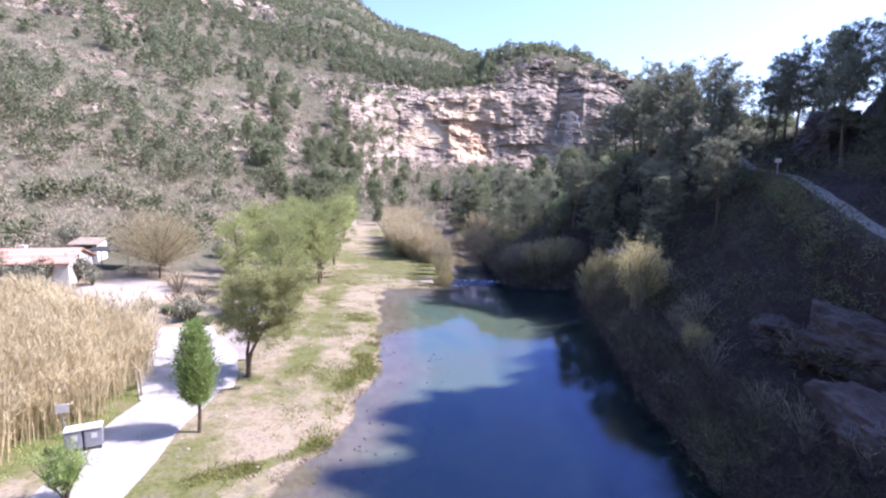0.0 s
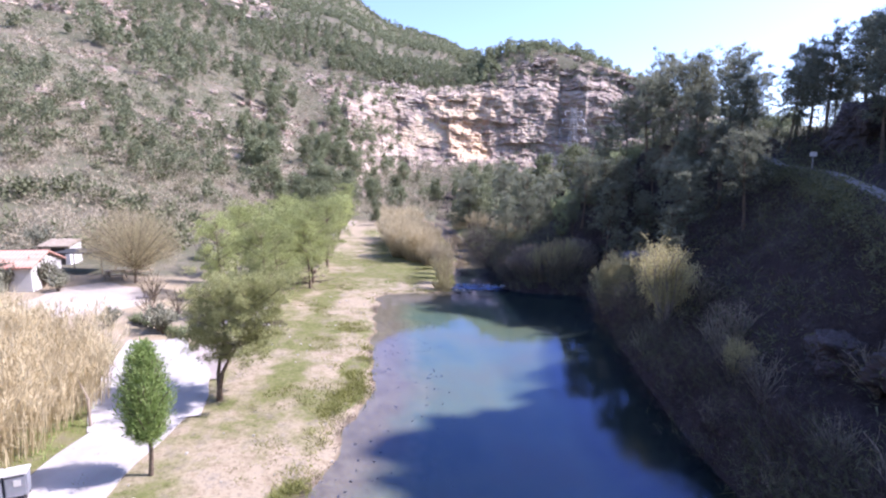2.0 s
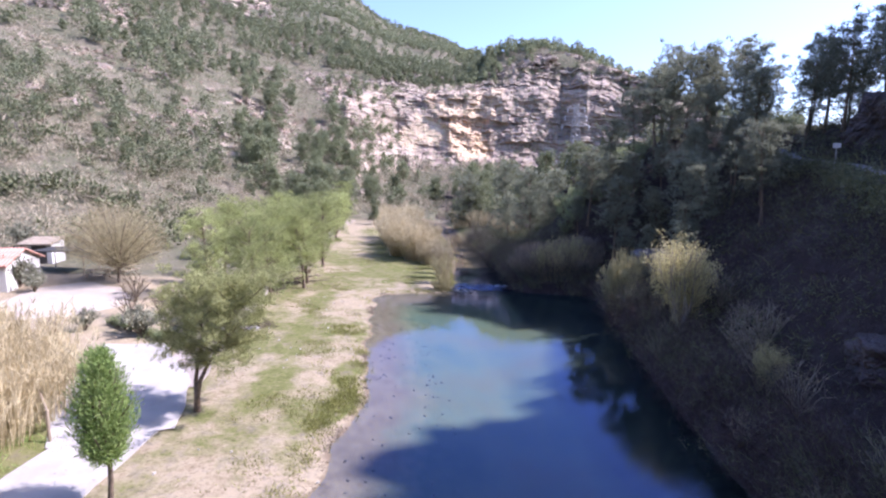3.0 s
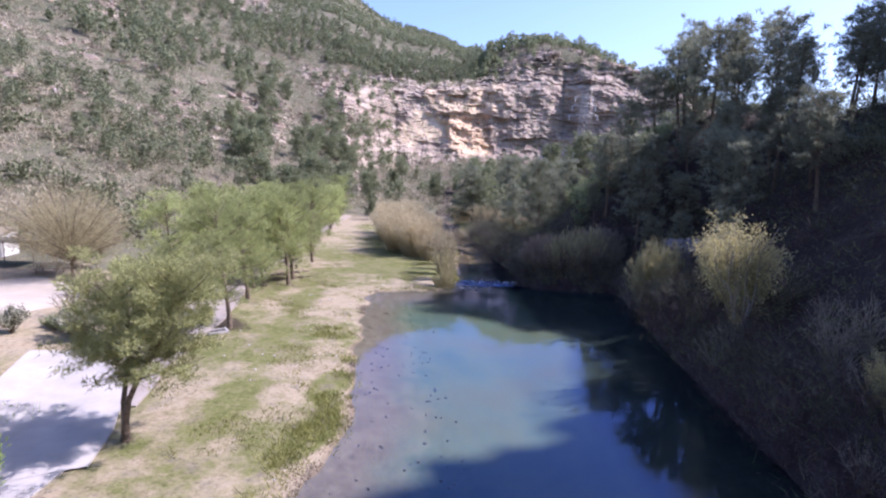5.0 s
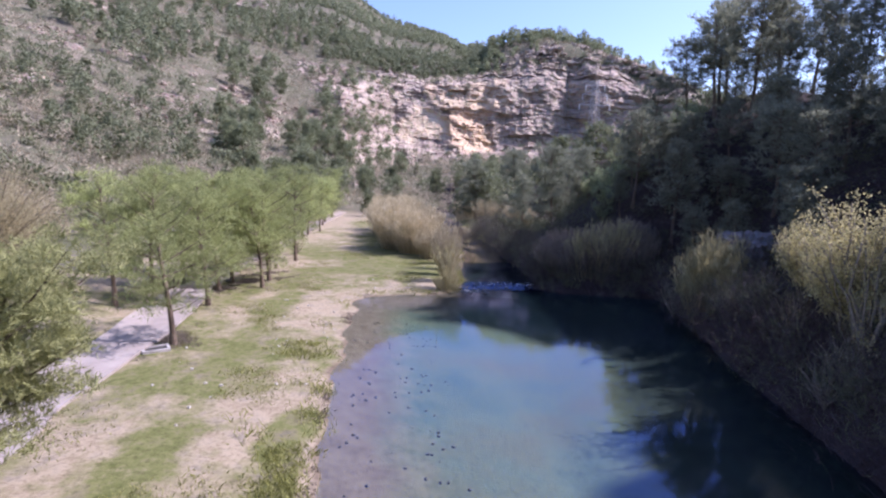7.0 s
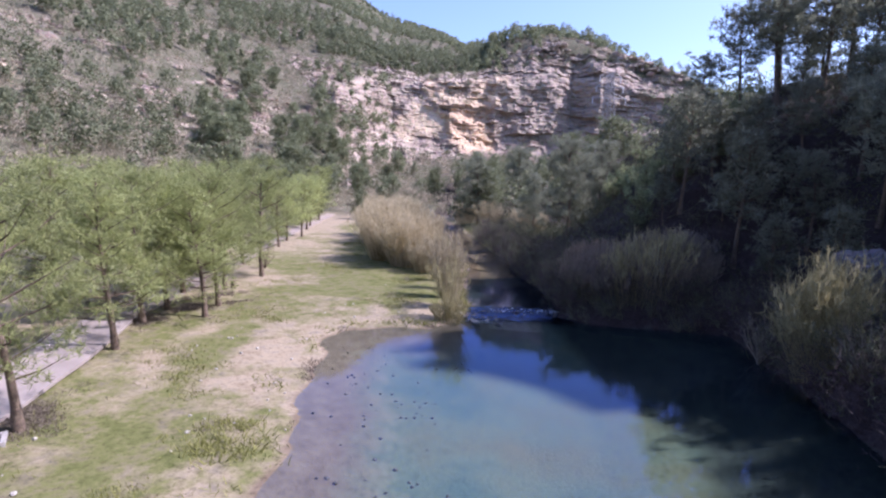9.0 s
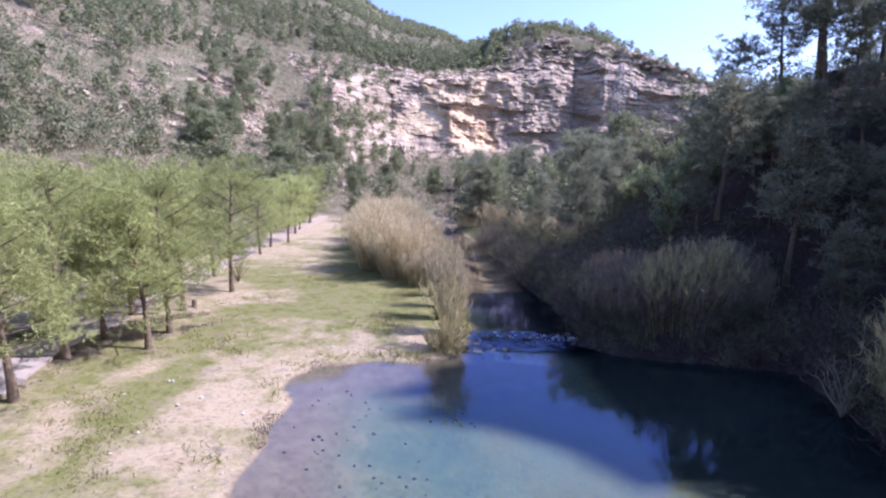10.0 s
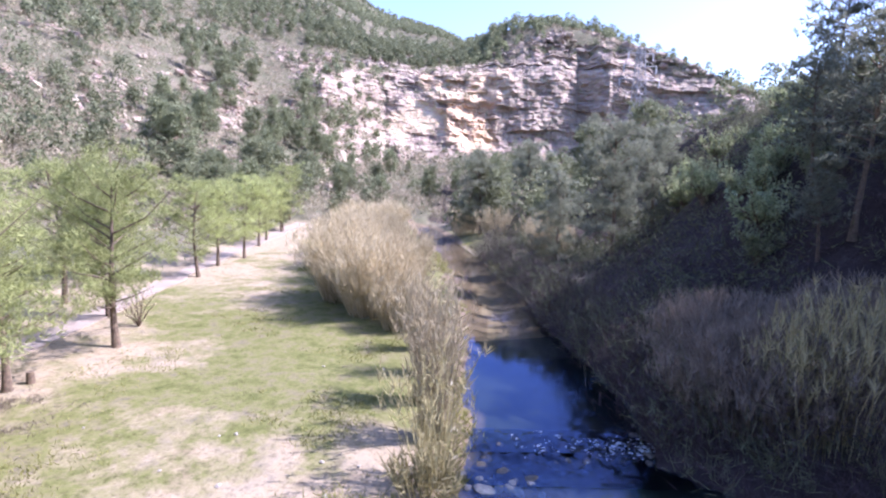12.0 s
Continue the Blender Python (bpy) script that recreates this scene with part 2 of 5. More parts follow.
def tube(pts, radii, seg=6):
    """Places and quads of a tapered tube along a bent line."""
    pts, radii = np.asarray(pts, float), np.asarray(radii, float)
    t = unit(np.gradient(pts, axis=0))
    ref = np.array([0.31, 0.87, 0.38]) if abs(t[0][2]) > 0.8 else np.array([0, 0, 1.0])
    u = unit(np.cross(t, ref))
    w = np.cross(t, u)
    a = np.linspace(0, 2 * np.pi, seg, endpoint=False)
    v = pts[:, None] + radii[:, None, None] * (np.cos(a)[None, :, None] * u[:, None] + np.sin(a)[None, :, None] * w[:, None])
    f = []
    for i in range(len(pts) - 1):
        for j in range(seg):
            k = (j + 1) % seg
            f.append((i * seg + j, i * seg + k, (i + 1) * seg + k, (i + 1) * seg + j))
    return v.reshape(-1, 3), np.array(f)


def joined(pieces):
    vs, fs, o = [], [], 0
    for v, f in pieces:
        vs.append(v)
        fs.append(f + o)
        o += len(v)
    return np.concatenate(vs), np.concatenate(fs)


# ---- the lie of the land ----
POND = [(-13, -30), (-8.0, 0), (-6.6, 10), (-5.9, 16.3), (-5.0, 19), (-4.4, 24), (-4.9, 30.3), (-6.7, 38), (-8.3, 46), (-9.0, 49), (-8.2, 51.4), (-6.4, 52.3),
        (-4.0, 52.7), (-2.2, 54.2), (3.0, 56.0), (4.5, 54.6), (8.0, 54.2), (11.5, 53.5), (11.0, 46), (10.5, 38), (10.5, 28), (11.0, 19), (12.0, 8), (16, -30)]
STREAM = [(-2.1, 54.0), (-2.6, 60), (-2.9, 66.4), (-3.7, 76.5), (-6.0, 89), (-9.5, 105), (-15, 125), (-12, 126), (-6.5, 108), (-3.5, 95), (-1.3, 84), (0.4, 77), (1.0, 70), (2.4, 64), (3.1, 59.4), (2.9, 55.6)]


def signed(poly, x, y):
    """Distance to the polygon's edge, minus inside."""
    p = np.array(poly, float)
    q = np.roll(p, -1, 0)
    best, inside = np.full(x.shape, 1e9), np.zeros(x.shape, bool)
    for (ax, ay), (bx, by) in zip(p, q):
        dx, dy = bx - ax, by - ay
        t = np.clip(((x - ax) * dx + (y - ay) * dy) / (dx * dx + dy * dy), 0, 1)
        best = np.minimum(best, np.hypot(x - ax - t * dx, y - ay - t * dy))
        cross = ((ay > y) != (by > y)) & (x < (bx - ax) * (y - ay) / (by - ay + 1e-12) + ax)
        inside ^= cross
    return np.where(inside, -best, best)


def smooth(v, a, b):
    t = np.clip((v - a) / (np.asarray(b) - a), 0, 1)
    return t * t * (3 - 2 * t)


def wob(x, y, s, seed=0.0):
    """Cheap smooth wobble between about -1 and 1."""
    return (np.sin(x / s + 1.3 * np.sin(y / s * 0.7 + seed) + seed) + np.sin(y / s * 1.13 + 1.7 * np.sin(x / s * 0.63 - seed) + 2.1 * seed)) / 2


# shade edge on the riverbed: (x, y); sets the added wall's crest; beyond the last two it falls away
SHADE = [(-6, -20), (-3, 5), (-1.9, 17), (-1.5, 23.2), (0.6, 27), (3.0, 30.1), (5.2, 32.5), (10.5, 35.5), (10.5, 39.5), (8.6, 45.6), (4.8, 47.3), (1.4, 48.8), (-2.7, 48.9), (-5.1, 50.2), (-3.7, 52), (-2.0, 54), (-1.5, 57)]
RISE = math.tan(radians(SUN_EL)) / math.cos(radians(SUN_AZ))
WALL_Y = [y + (70 - x) * math.tan(radians(SUN_AZ)) for x, y in SHADE] + [77.5, 88]
WALL_Z = [RISE * (70 - x) - 1.0 for x, y in SHADE] + [48, 18]
# far hills: by the bearing from the valley's middle, where the slope begins, its middle and its crest (distance, height)
BEAR = [-90, -46, -33, -22, -17, -11, -6, -3.5, -1, 5, 10.5, 15, 21, 28, 45, 90]
R1 = [60, 70, 85, 110, 140, 205, 208, 210, 216, 232, 237, 236, 228, 210, 190, 150]
Z1 = [4, 4, 4, 4, 6, 13, 14, 15, 15, 15, 15, 14, 12, 10, 8, 8]
R2 = [120, 105, 130, 190, 236, 256, 258, 258, 258, 258, 258, 258, 256, 250, 250, 250]
Z2 = [28, 17, 18, 30, 50, 56, 57, 57, 57, 67, 64, 57, 45, 33, 25, 25]
R3 = [450, 560, 560, 560, 560, 620, 620, 620, 296, 296, 296, 296, 296, 296, 300, 300]
Z3 = [170, 210, 212, 208, 203, 183, 171, 157, 78, 85, 77, 61, 46, 36, 32, 32]


def far_height(x, y):
    b = np.degrees(np.arctan2(x, y - 20))
    r = np.hypot(x, y - 20)
    g = [np.interp(b, BEAR, k) for k in (R1, Z1, R2, Z2, R3, Z3)]
    z = np.where(r < g[2], g[1] + (g[3] - g[1]) * np.clip((r - g[0]) / (g[2] - g[0]), 0, 1),
                 g[3] + (g[5] - g[3]) * np.clip((r - g[2]) / (g[4] - g[2]), 0, 1))
    z = np.where(r > g[4], g[5] * (1 - 0.45 * smooth(r, g[4], g[4] + 700)), z)
    face = smooth(b, -18, -14) * (1 - smooth(b, 20, 24))
    z = z - 14 * face * np.sin(np.pi * np.clip((r - g[0] + 6) / (g[2] - g[0] + 5), 0, 1))
    rough = smooth(r, 80, 240)
    return z + rough * (2.2 * wob(x, y, 17, 0.4) + 1.0 * wob(x, y, 6.3, 1.9) + 4.0 * wob(x, y, 47, 2.2) * smooth(r, 260, 420)), r, g[0]


TRACK_X, TRACK_Y, TRACK_Z = [19, 19, 20, 23.5, 26.5, 27.6, 30], [0, 14, 24.6, 35, 44.4, 54, 64], [7.2, 8.2, 9.3, 10.7, 12.0, 12.8, 14.5]


def height(x, y):
    """Height of the ground, and its distance to the water (minus under it)."""
    x, y = np.asarray(x, float), np.asarray(y, float)
    d = np.minimum(signed(POND, x, y), signed(STREAM, x, y))
    d = d + (0.30 * wob(x, y, 1.25, 0.5) + 0.20 * wob(x, y, 0.6, 1.9)) * (1 - smooth(np.abs(d), 1.5, 4)) * np.where(y < 53, x < 2, 0.8 * (x < np.interp(y, [53, 66, 77, 89, 105], [1, -0.5, -1.8, -4, -9])))
    level = 0.07 * smooth(y, 55.0, 57.0)
    mid = np.interp(y, [-30, 20, 50, 55, 66, 77, 89, 105, 125], [2, 3, 2, 0.5, -0.2, -1.5, -3.7, -8, -13])
    left = np.interp(d, [0, 0.6, 2.5, 7, 40], [0.02, 0.12, 0.26, 0.42, 0.5]) + 1.6 * smooth(-x, 14, 30) * (1 - 0.7 * smooth(y, 42, 54) * (1 - smooth(-x, 26, 36))) + 0.6 * smooth(-x, 27, 40) + 2.0 * smooth(-x, 40, 75)
    left += 0.05 * wob(x, y, 1.7, 0.2) * smooth(d, 0.5, 3) + 1.6 * smooth(y, 90, 150)
    near = np.interp(d, [0, 0.8, 3, 8, 15, 18.5, 22, 34, 60, 200], [0.02, 1.0, 2.4, 6.2, 11.6, 12.3, 16.0, 22.0, 34, 60])
    # rise added out of view, to cast shade on the near pool
    near = near + 11 * smooth(d, 17, 30) * (1 - smooth(y, 26, 40))
    toe = np.maximum(d - 10 * smooth(y, 72, 98), 0.3 * d)
    away = np.interp(toe, [0, 0.6, 3, 6, 10, 16, 21, 27, 60, 200], [0.02, 0.6, 1.3, 3.2, 7.0, 12.6, 15.2, 16.2, 15, 20])
    right = near + (away - near) * smooth(y, 44, 58)
    right = right * (1 - 0.6 * smooth(y, 98, 150)) + (0.9 * wob(x, y, 3.1, 0.8) + 0.4 * wob(x, y, 1.1, 2.8)) * smooth(d, 1.5, 8)
    under = -np.interp(-d, [0, 1, 4, 8], [0.02, 0.22, 0.75, 1.3])
    # the bench of the hillside track
    tx, tz = np.interp(y, TRACK_Y, TRACK_X), np.interp(y, TRACK_Y, TRACK_Z)
    right = right + (tz - right) * (1 - smooth(np.abs(x - tx), 1.2, 2.6)) * (1 - smooth(y, 56, 62))
    # unseen wall, added right of view; its spiked crest casts the pool's shade
    crest = np.interp(y, WALL_Y, WALL_Z) + 2.0 * wob(x * 0, y, 1.3, 0.4) + 1.6 * wob(x * 0, y, 0.55, 1.4)
    crest = crest + 3.0 * np.maximum(1 - np.abs(((0.37 * y + 0.35 * np.sin(1.1 * y)) % 1) * 2 - 1), 0) ** 1.6 - 1.2
    wall = smooth(x, 47, 70) * (1 - smooth(x, 74, 130))
    right = right + np.maximum(crest - right, 0) * wall
    side = smooth(x - mid, -0.5, 0.5)
    z = np.where(d < 0, under, left + (right - left) * side) + level
    f, r, r1 = far_height(x, y)
    w = smooth(r, 0.72 * r1, r1)
    return z + (f - z) * w, d


def hz(x, y):
    return float(height(np.array([x]), np.array([y]))[0][0])


def spaced(a, b, step, out_lo, out_hi, growth=1.055):
    mid = list(np.arange(a, b, step))
    hi, s = [mid[-1]], step
    while hi[-1] < out_hi:
        s *= growth
        hi.append(hi[-1] + s)
    lo, s = [a], step
    while lo[-1] > out_lo:
        s *= growth
        lo.append(lo[-1] - s)
    return np.array(lo[:0:-1] + mid + hi[1:])


def bank_green(x, y, d):
    """How thickly grass grows along the water: broken tongues of uneven width."""
    run = np.interp(y, [6, 13, 14.5, 17, 19.8, 21, 24, 26, 33, 34.5, 37, 42, 44, 45], [0.5, 0.8, 1, 1, 0.8, 0.15, 0.35, 1, 1, 0.15, 0.4, 0.4, 0.1, 0])
    mid = 0.9 + 0.7 * wob(x * 0, y, 1.4, 0.8) + 0.9 * np.exp(-((y - 15.5) / 1.6) ** 2)
    return np.exp(-((d - mid) / (0.75 + 0.3 * wob(x * 0, y, 0.7, 0.2))) ** 2) * run


def ground():
    xs, ys = spaced(-40, 30, 0.42, -1500, 1500), spaced(8, 104, 0.46, -300, 2200)
    X, Y = np.meshgrid(xs, ys)
    x, y = X.ravel(), Y.ravel()
    z, d = height(x, y)
    nx, ny = len(xs), len(ys)
    i = np.arange(nx * ny).reshape(ny, nx)
    f = np.stack([i[:-1, :-1], i[:-1, 1:], i[1:, 1:], i[1:, :-1]], -1).reshape(-1, 4)
    me = mesh_of("ground", np.stack([x, y, z], 1), f, True)
    b = np.degrees(np.arctan2(x, y - 20))
    r = np.hypot(x, y - 20)
    park = (d > 0) & (x < 0)
    strip = bank_green(x, y, d) * 0.8 + np.exp(-((d - 4.6) / 1.8) ** 2) * (0.5 + 0.2 * wob(x, y, 2.2, 0.3))
    upper = smooth(y, 52, 60) * smooth(d, 0.2, 1) * (1 - smooth(d, 9, 13)) * 0.72
    lawn = smooth(-x, 4, 6) * (0.40 + 0.13 * wob(x, y, 2.6, 1.2))
    verge = np.exp(-(((x + 16.7) / 1.6) ** 2 + ((y - 18.6) / 6.0) ** 2)) * 1.0
    masks = {
        "grass": np.clip(np.where(park, np.maximum(np.maximum(strip, upper), np.maximum(lawn, verge)), 0) * (x > -24), 0, 1),
        "hill": np.clip(np.maximum(smooth(-x, 26, 34) * smooth(np.abs(y - 40) + 0.4 * np.abs(x + 29), 6, 10), smooth(r, 85, 115)), 0, 1),
        # shade-dark soil, fading out on the sunlit ground upstream
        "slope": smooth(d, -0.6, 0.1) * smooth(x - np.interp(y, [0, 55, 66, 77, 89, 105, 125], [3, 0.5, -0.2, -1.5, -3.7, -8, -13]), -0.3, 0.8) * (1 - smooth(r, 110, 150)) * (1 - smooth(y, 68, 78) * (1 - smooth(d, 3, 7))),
        "shoal": smooth(-d, np.where(y > 55, -1.3, -0.35), np.where(y > 55, -0.5, 0.1)) * (1 - 0.75 * smooth(-d, 1.2, 4)) * (x < np.where(y > 54, -1.0 - 0.1 * np.maximum(y - 60, 0), 5)),
        # painted shade on the bed: right bank side and lower stream
        "bed_shade": smooth(x - 1.5 * wob(x, y, 4, 0.6) + 2.5 * smooth(y, 42, 50), 3.5, 7.0) * smooth(-d, -0.2, 0.6) + smooth(y, 54.6, 56) * (1 - smooth(y, 63, 68)) * smooth(-d, 0.0, 0.5),
        "bed": np.where(x < 2, smooth(-d, 0.6, 4.2), smooth(-d, 0.1, 0.8)) * (1 - 0.6 * (y > 56)),
    }
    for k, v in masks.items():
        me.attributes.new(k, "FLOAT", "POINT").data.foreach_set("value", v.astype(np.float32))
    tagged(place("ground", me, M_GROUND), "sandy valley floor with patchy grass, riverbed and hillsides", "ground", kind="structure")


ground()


def water(name, poly, z, mat, label):
    bm = bmesh.new()
    ring = [bm.verts.new((x, y, z)) for x, y in poly]
    bm.faces.new(ring)
    bm.normal_update()
    if bm.faces[:][0].normal.z < 0:
        bmesh.ops.reverse_faces(bm, faces=bm.faces[:])
    bmesh.ops.triangulate(bm, faces=bm.faces[:])
    me = bpy.data.meshes.new(name)
    bm.to_mesh(me)
    bm.free()
    ob = place(name, me, mat)
    ob.visible_shadow = False
    return tagged(ob, label, "water", kind="structure")


POND_EDGE = [(-16, -30), (-10, 0), (-8, 10), (-7.2, 16.3), (-6.3, 19), (-5.7, 24), (-6.2, 30.3), (-8, 38), (-9.6, 46), (-10.4, 49), (-9.4, 52.4), (-6.4, 53.4),
             (-4.0, 53.8), (-2.6, 55.2), (2.0, 56.4), (4.5, 56.2), (8.0, 55.4), (12.5, 54.8), (12.5, 46), (12, 38), (12, 28), (12.5, 19), (14, 8), (18, -30)]
STREAM_EDGE = [(-2.6, 56.0), (-4, 60), (-4.2, 66.0), (-0.6, 67.0), (3.0, 68.4), (3.8, 64), (4.4, 59.4), (4.0, 56.6)]
# seam laid where the reflection turns from blue to tan
UPPER_EDGE = [(-4.2, 66.0), (-5, 76.5), (-7.3, 89), (-11, 105), (-16.5, 126), (-11, 127), (-5, 108), (-2, 95), (0.2, 84), (1.8, 77), (2.4, 70), (3.0, 68.4), (-0.6, 67.0)]
water("pond_water", POND_EDGE, 0.0, M_WATER, "clear turquoise river pool, shallow over pale silt")
water("stream_water", STREAM_EDGE, 0.07, M_STREAM, "blue stream above the stone weir, tint darkened for its shade")
water("stream_water", UPPER_EDGE, 0.07, M_STREAM_LIT, "upper stream, tinted clear for its sunlit tan look")

# ---- cliff ----
def cliff_material():
    m, n, l, b = node_mat("cliff_rock")
    tc = n.new("ShaderNodeTexCoord")
    mp = n.new("ShaderNodeMapping")
    mp.inputs["Scale"].default_value = (0.035, 0.035, 0.30)
    mp.inputs["Rotation"].default_value = (0.05, 0.06, 0)
    l.new(tc.outputs["Object"], mp.inputs["Vector"])
    strata = n.new("ShaderNodeTexNoise")
    strata.inputs["Scale"].default_value, strata.inputs["Detail"].default_value = 2.2, 7
    l.new(mp.outputs[0], strata.inputs["Vector"])
    block, fine = noise_node(n, l, 0.13, 7, 0.7), noise_node(n, l, 0.9, 5, 0.7)
    grey = ramp_node(n, l, strata.outputs["Fac"], [(0.3, (0.18, 0.143, 0.115)), (0.5, (0.315, 0.255, 0.205)), (0.7, (0.425, 0.35, 0.285))]).outputs["Color"]
    fresh = ramp_node(n, l, block.outputs["Fac"], [(0.32, (0.35, 0.265, 0.175)), (0.5, (0.48, 0.38, 0.265)), (0.7, (0.585, 0.485, 0.365))]).outputs["Color"]
    at = n.new("ShaderNodeAttribute")
    at.attribute_name = "fresh"
    s = n.new("ShaderNodeMath")
    s.operation = "ADD"
    l.new(at.outputs["Fac"], s.inputs[0])
    l.new(block.outputs["Fac"], s.inputs[1])
    k = n.new("ShaderNodeMapRange")
    k.inputs[1].default_value, k.inputs[2].default_value = 0.8, 1.2
    l.new(s.outputs[0], k.inputs[0])
    col = mix_node(n, l, k.outputs[0], grey, fresh)
    oc = n.new("ShaderNodeAttribute")
    oc.attribute_name = "ochre"
    om = n.new("ShaderNodeMath")
    om.operation = "MULTIPLY"
    l.new(oc.outputs["Fac"], om.inputs[0])
    l.new(block.outputs["Fac"], om.inputs[1])
    col = mix_node(n, l, om.outputs[0], col, (0.60, 0.41, 0.26))
    col = mix_node(n, l, 0.6, col, fine.outputs["Color"], "SOFT_LIGHT")
    l.new(col, b.inputs["Base Color"])
    b.inputs["Roughness"].default_value = 0.95
    bump(n, l, b, fine.outputs["Fac"], 0.8, 0.6)
    return m


M_CLIFF = cliff_material()


def cells(u, v, su, sv, seed):
    """Random value of each block of a broken, bonded pattern."""
    row = np.floor(v / sv + 0.35 * np.sin(u / (su * 2.3) + seed) + seed)
    off = (np.sin(row * 91.7 + seed) * 437.58) % 1.0
    col = np.floor(u / su * (0.7 + 0.6 * off) + off * 9 + 0.3 * np.sin(v / sv + seed))
    return (np.sin(row * 12.9898 + col * 78.233 + seed * 3.7) * 43758.5453) % 1.0 - 0.5


def rugged(u, v, su, sv, octaves, seed):
    """Fractal noise over a face, between about -1 and 1, longer one way than the other."""
    return np.array([noise.fractal(Vector((a / su, b / sv, seed)), 0.9, 2.1, octaves) for a, b in zip(u, v)])


def cliff():
    """A broken rock face along the far hill: uneven beds, blocks, a fresh scar and a slope of rubble at its foot."""
    nb, ns = 520, 150
    b, s = np.meshgrid(np.linspace(-21, 24.5, nb), np.linspace(0, 1, ns))
    b, s = b.ravel(), s.ravel()
    foot_r, foot_z = np.interp(b, BEAR, R1) - 7, np.minimum(np.interp(b, BEAR, Z1) - 4, 8)
    top_r, top_z = np.interp(b, BEAR, R2) - 1, np.interp(b, BEAR, Z2) + 0.8
    u, z0 = b * 4.1, foot_z + (top_z - foot_z) * s
    swell = rugged(u, z0, 22, 16, 3, 3.3)
    dip = z0 + 0.05 * u + 0.8 * swell
    rubble = np.clip((1 - smooth(s + 0.08 * swell, 0.10, 0.30)) + (1 - smooth(b + 3 * swell, -14.5, -9)) * (1 - smooth(s + 0.15 * swell, 0.5, 0.78)), 0, 1)
    lean = np.interp(s, [0, 0.22, 0.34, 0.62, 0.70, 0.84, 0.88, 1], [0, 0.30, 0.38, 0.52, 0.60, 0.68, 0.80, 1])
    slack = smooth(b, -1, 4) * (1 - smooth(b, 14, 20))
    lean = lean + slack * (np.interp(s, [0, 0.2, 0.72, 0.82, 1], [0, 0.22, 0.46, 0.66, 1]) - lean)
    back = foot_r + (top_r - foot_r) * (lean * (1 - rubble) + (0.1 * s + 0.9 * np.interp(s, [0, 0.7, 1], [0, 0.75, 1])) * rubble)
    b0, s0 = b, s
    b, s = b + 0.9 * wob(u, z0, 4.5, 0.3) + 0.8 * swell, s + 0.035 * wob(u, z0, 3.7, 1.2) + 0.03 * swell
    bare = smooth(b, -10.8, -8.6) * (1 - smooth(b, -5.4, -4.6)) * smooth(s, 0.24, 0.40) * (1 - smooth(s, 0.57 - 0.03 * (b + 7.5), 0.63 - 0.03 * (b + 7.5)))
    cut = smooth(b, -5.2, -4.6) * (1 - smooth(b, -1.4, -0.4)) * smooth(s, 0.18, 0.24) * (1 - smooth(s, 0.585, 0.60))
    ledge = smooth(b, -7.6, -6.6) * (1 - smooth(b, 1.2, 2.2)) * smooth(s, 0.60, 0.62) * (1 - smooth(s, 0.84, 0.9))
    scar = 0.8 * bare + (0.75 * np.clip(b + 5, 0, 4.5) - 1.5) * cut - 1.0 * ledge
    b, s = b0, s0
    scar += np.interp(b, [-1.2, -0.3, 2.4, 3.0, 6.9, 7.3, 10.2, 10.5, 16], [0, -3, 1.0, 0.0, 4.0, 7, -2, -1, 5]) * smooth(s, 0.15, 0.55) * (1 - 0.4 * smooth(s, 0.8, 0.95))
    # beds of uneven thickness, each set back or proud by stretches
    beds = np.zeros_like(u)
    for thick, depth, seed in ((4.6, 2.0, 0.3), (2.1, 1.5, 1.7), (0.95, 0.6, 4.9)):
        layer = np.floor(dip / thick + 0.3 * rugged(u, dip, 14, 9, 2, seed + 5))
        along = np.sin(layer * 12.9898 + seed) * 43758.5453 % 1.0
        run = np.array([noise.noise(Vector((a / (thick * 3.2) + k * 17.0, k * 5.3, seed))) for a, k in zip(u, along)])
        beds += depth * (0.55 * (along - 0.5) + np.sign(run) * np.minimum(np.abs(run) * 2.4, 0.5))
    beds += 0.7 * cells(u, dip, 3.1, 2.4, 2.9) + 0.35 * cells(u, dip, 1.3, 1.1, 9.4)
    crag = 1.7 * rugged(u, z0, 12, 26, 3, 8.1) + 0.5 * rugged(u, z0, 3.5, 2.2, 4, 2.6)
    beds = beds * (1 - 0.8 * bare) + 0.9 * cut * cells(u, dip, 1.2, 1.0, 7.7)
    stones = 1.3 * cells(u, z0, 2.6, 2.0, 4.1) + 1.2 * cells(u, z0, 1.1, 0.9, 5.3) + 1.2 * rugged(u, z0, 2.2, 2.0, 3, 6.6)
    keep = smooth(s, 0, 0.06) * (1 - smooth(s, 0.97, 1))
    rad = back + (crag * (1 - 0.8 * bare) + beds * (1 - rubble) + stones * rubble + scar) * keep + 16 * smooth(-b, 15.5, 20.5) + 10 * smooth(b, 21, 24.5)
    z = z0 + 0.6 * cells(u, dip, 3.0, 2.0, 6.1) + smooth(s, 0.75, 1) * (3.2 * rugged(u, 0 * u, 9, 9, 4, 1.2) - 1.2) - 5 * smooth(-b, 17, 20.5)
    a = np.radians(b)
    v = np.stack([rad * np.sin(a), 20 + rad * np.cos(a), z], 1)
    i = np.arange(nb * ns).reshape(ns, nb)
    f = np.stack([i[:-1, :-1], i[:-1, 1:], i[1:, 1:], i[1:, :-1]], -1).reshape(-1, 4)
    me = mesh_of("cliff", v, f)
    fresh = 0.9 * bare + 0.5 * cut + 0.5 * ledge + 0.15 * np.exp(-((b + 5) / 6) ** 2 - ((s - 0.5) / 0.25) ** 2) + 0.10 * rubble
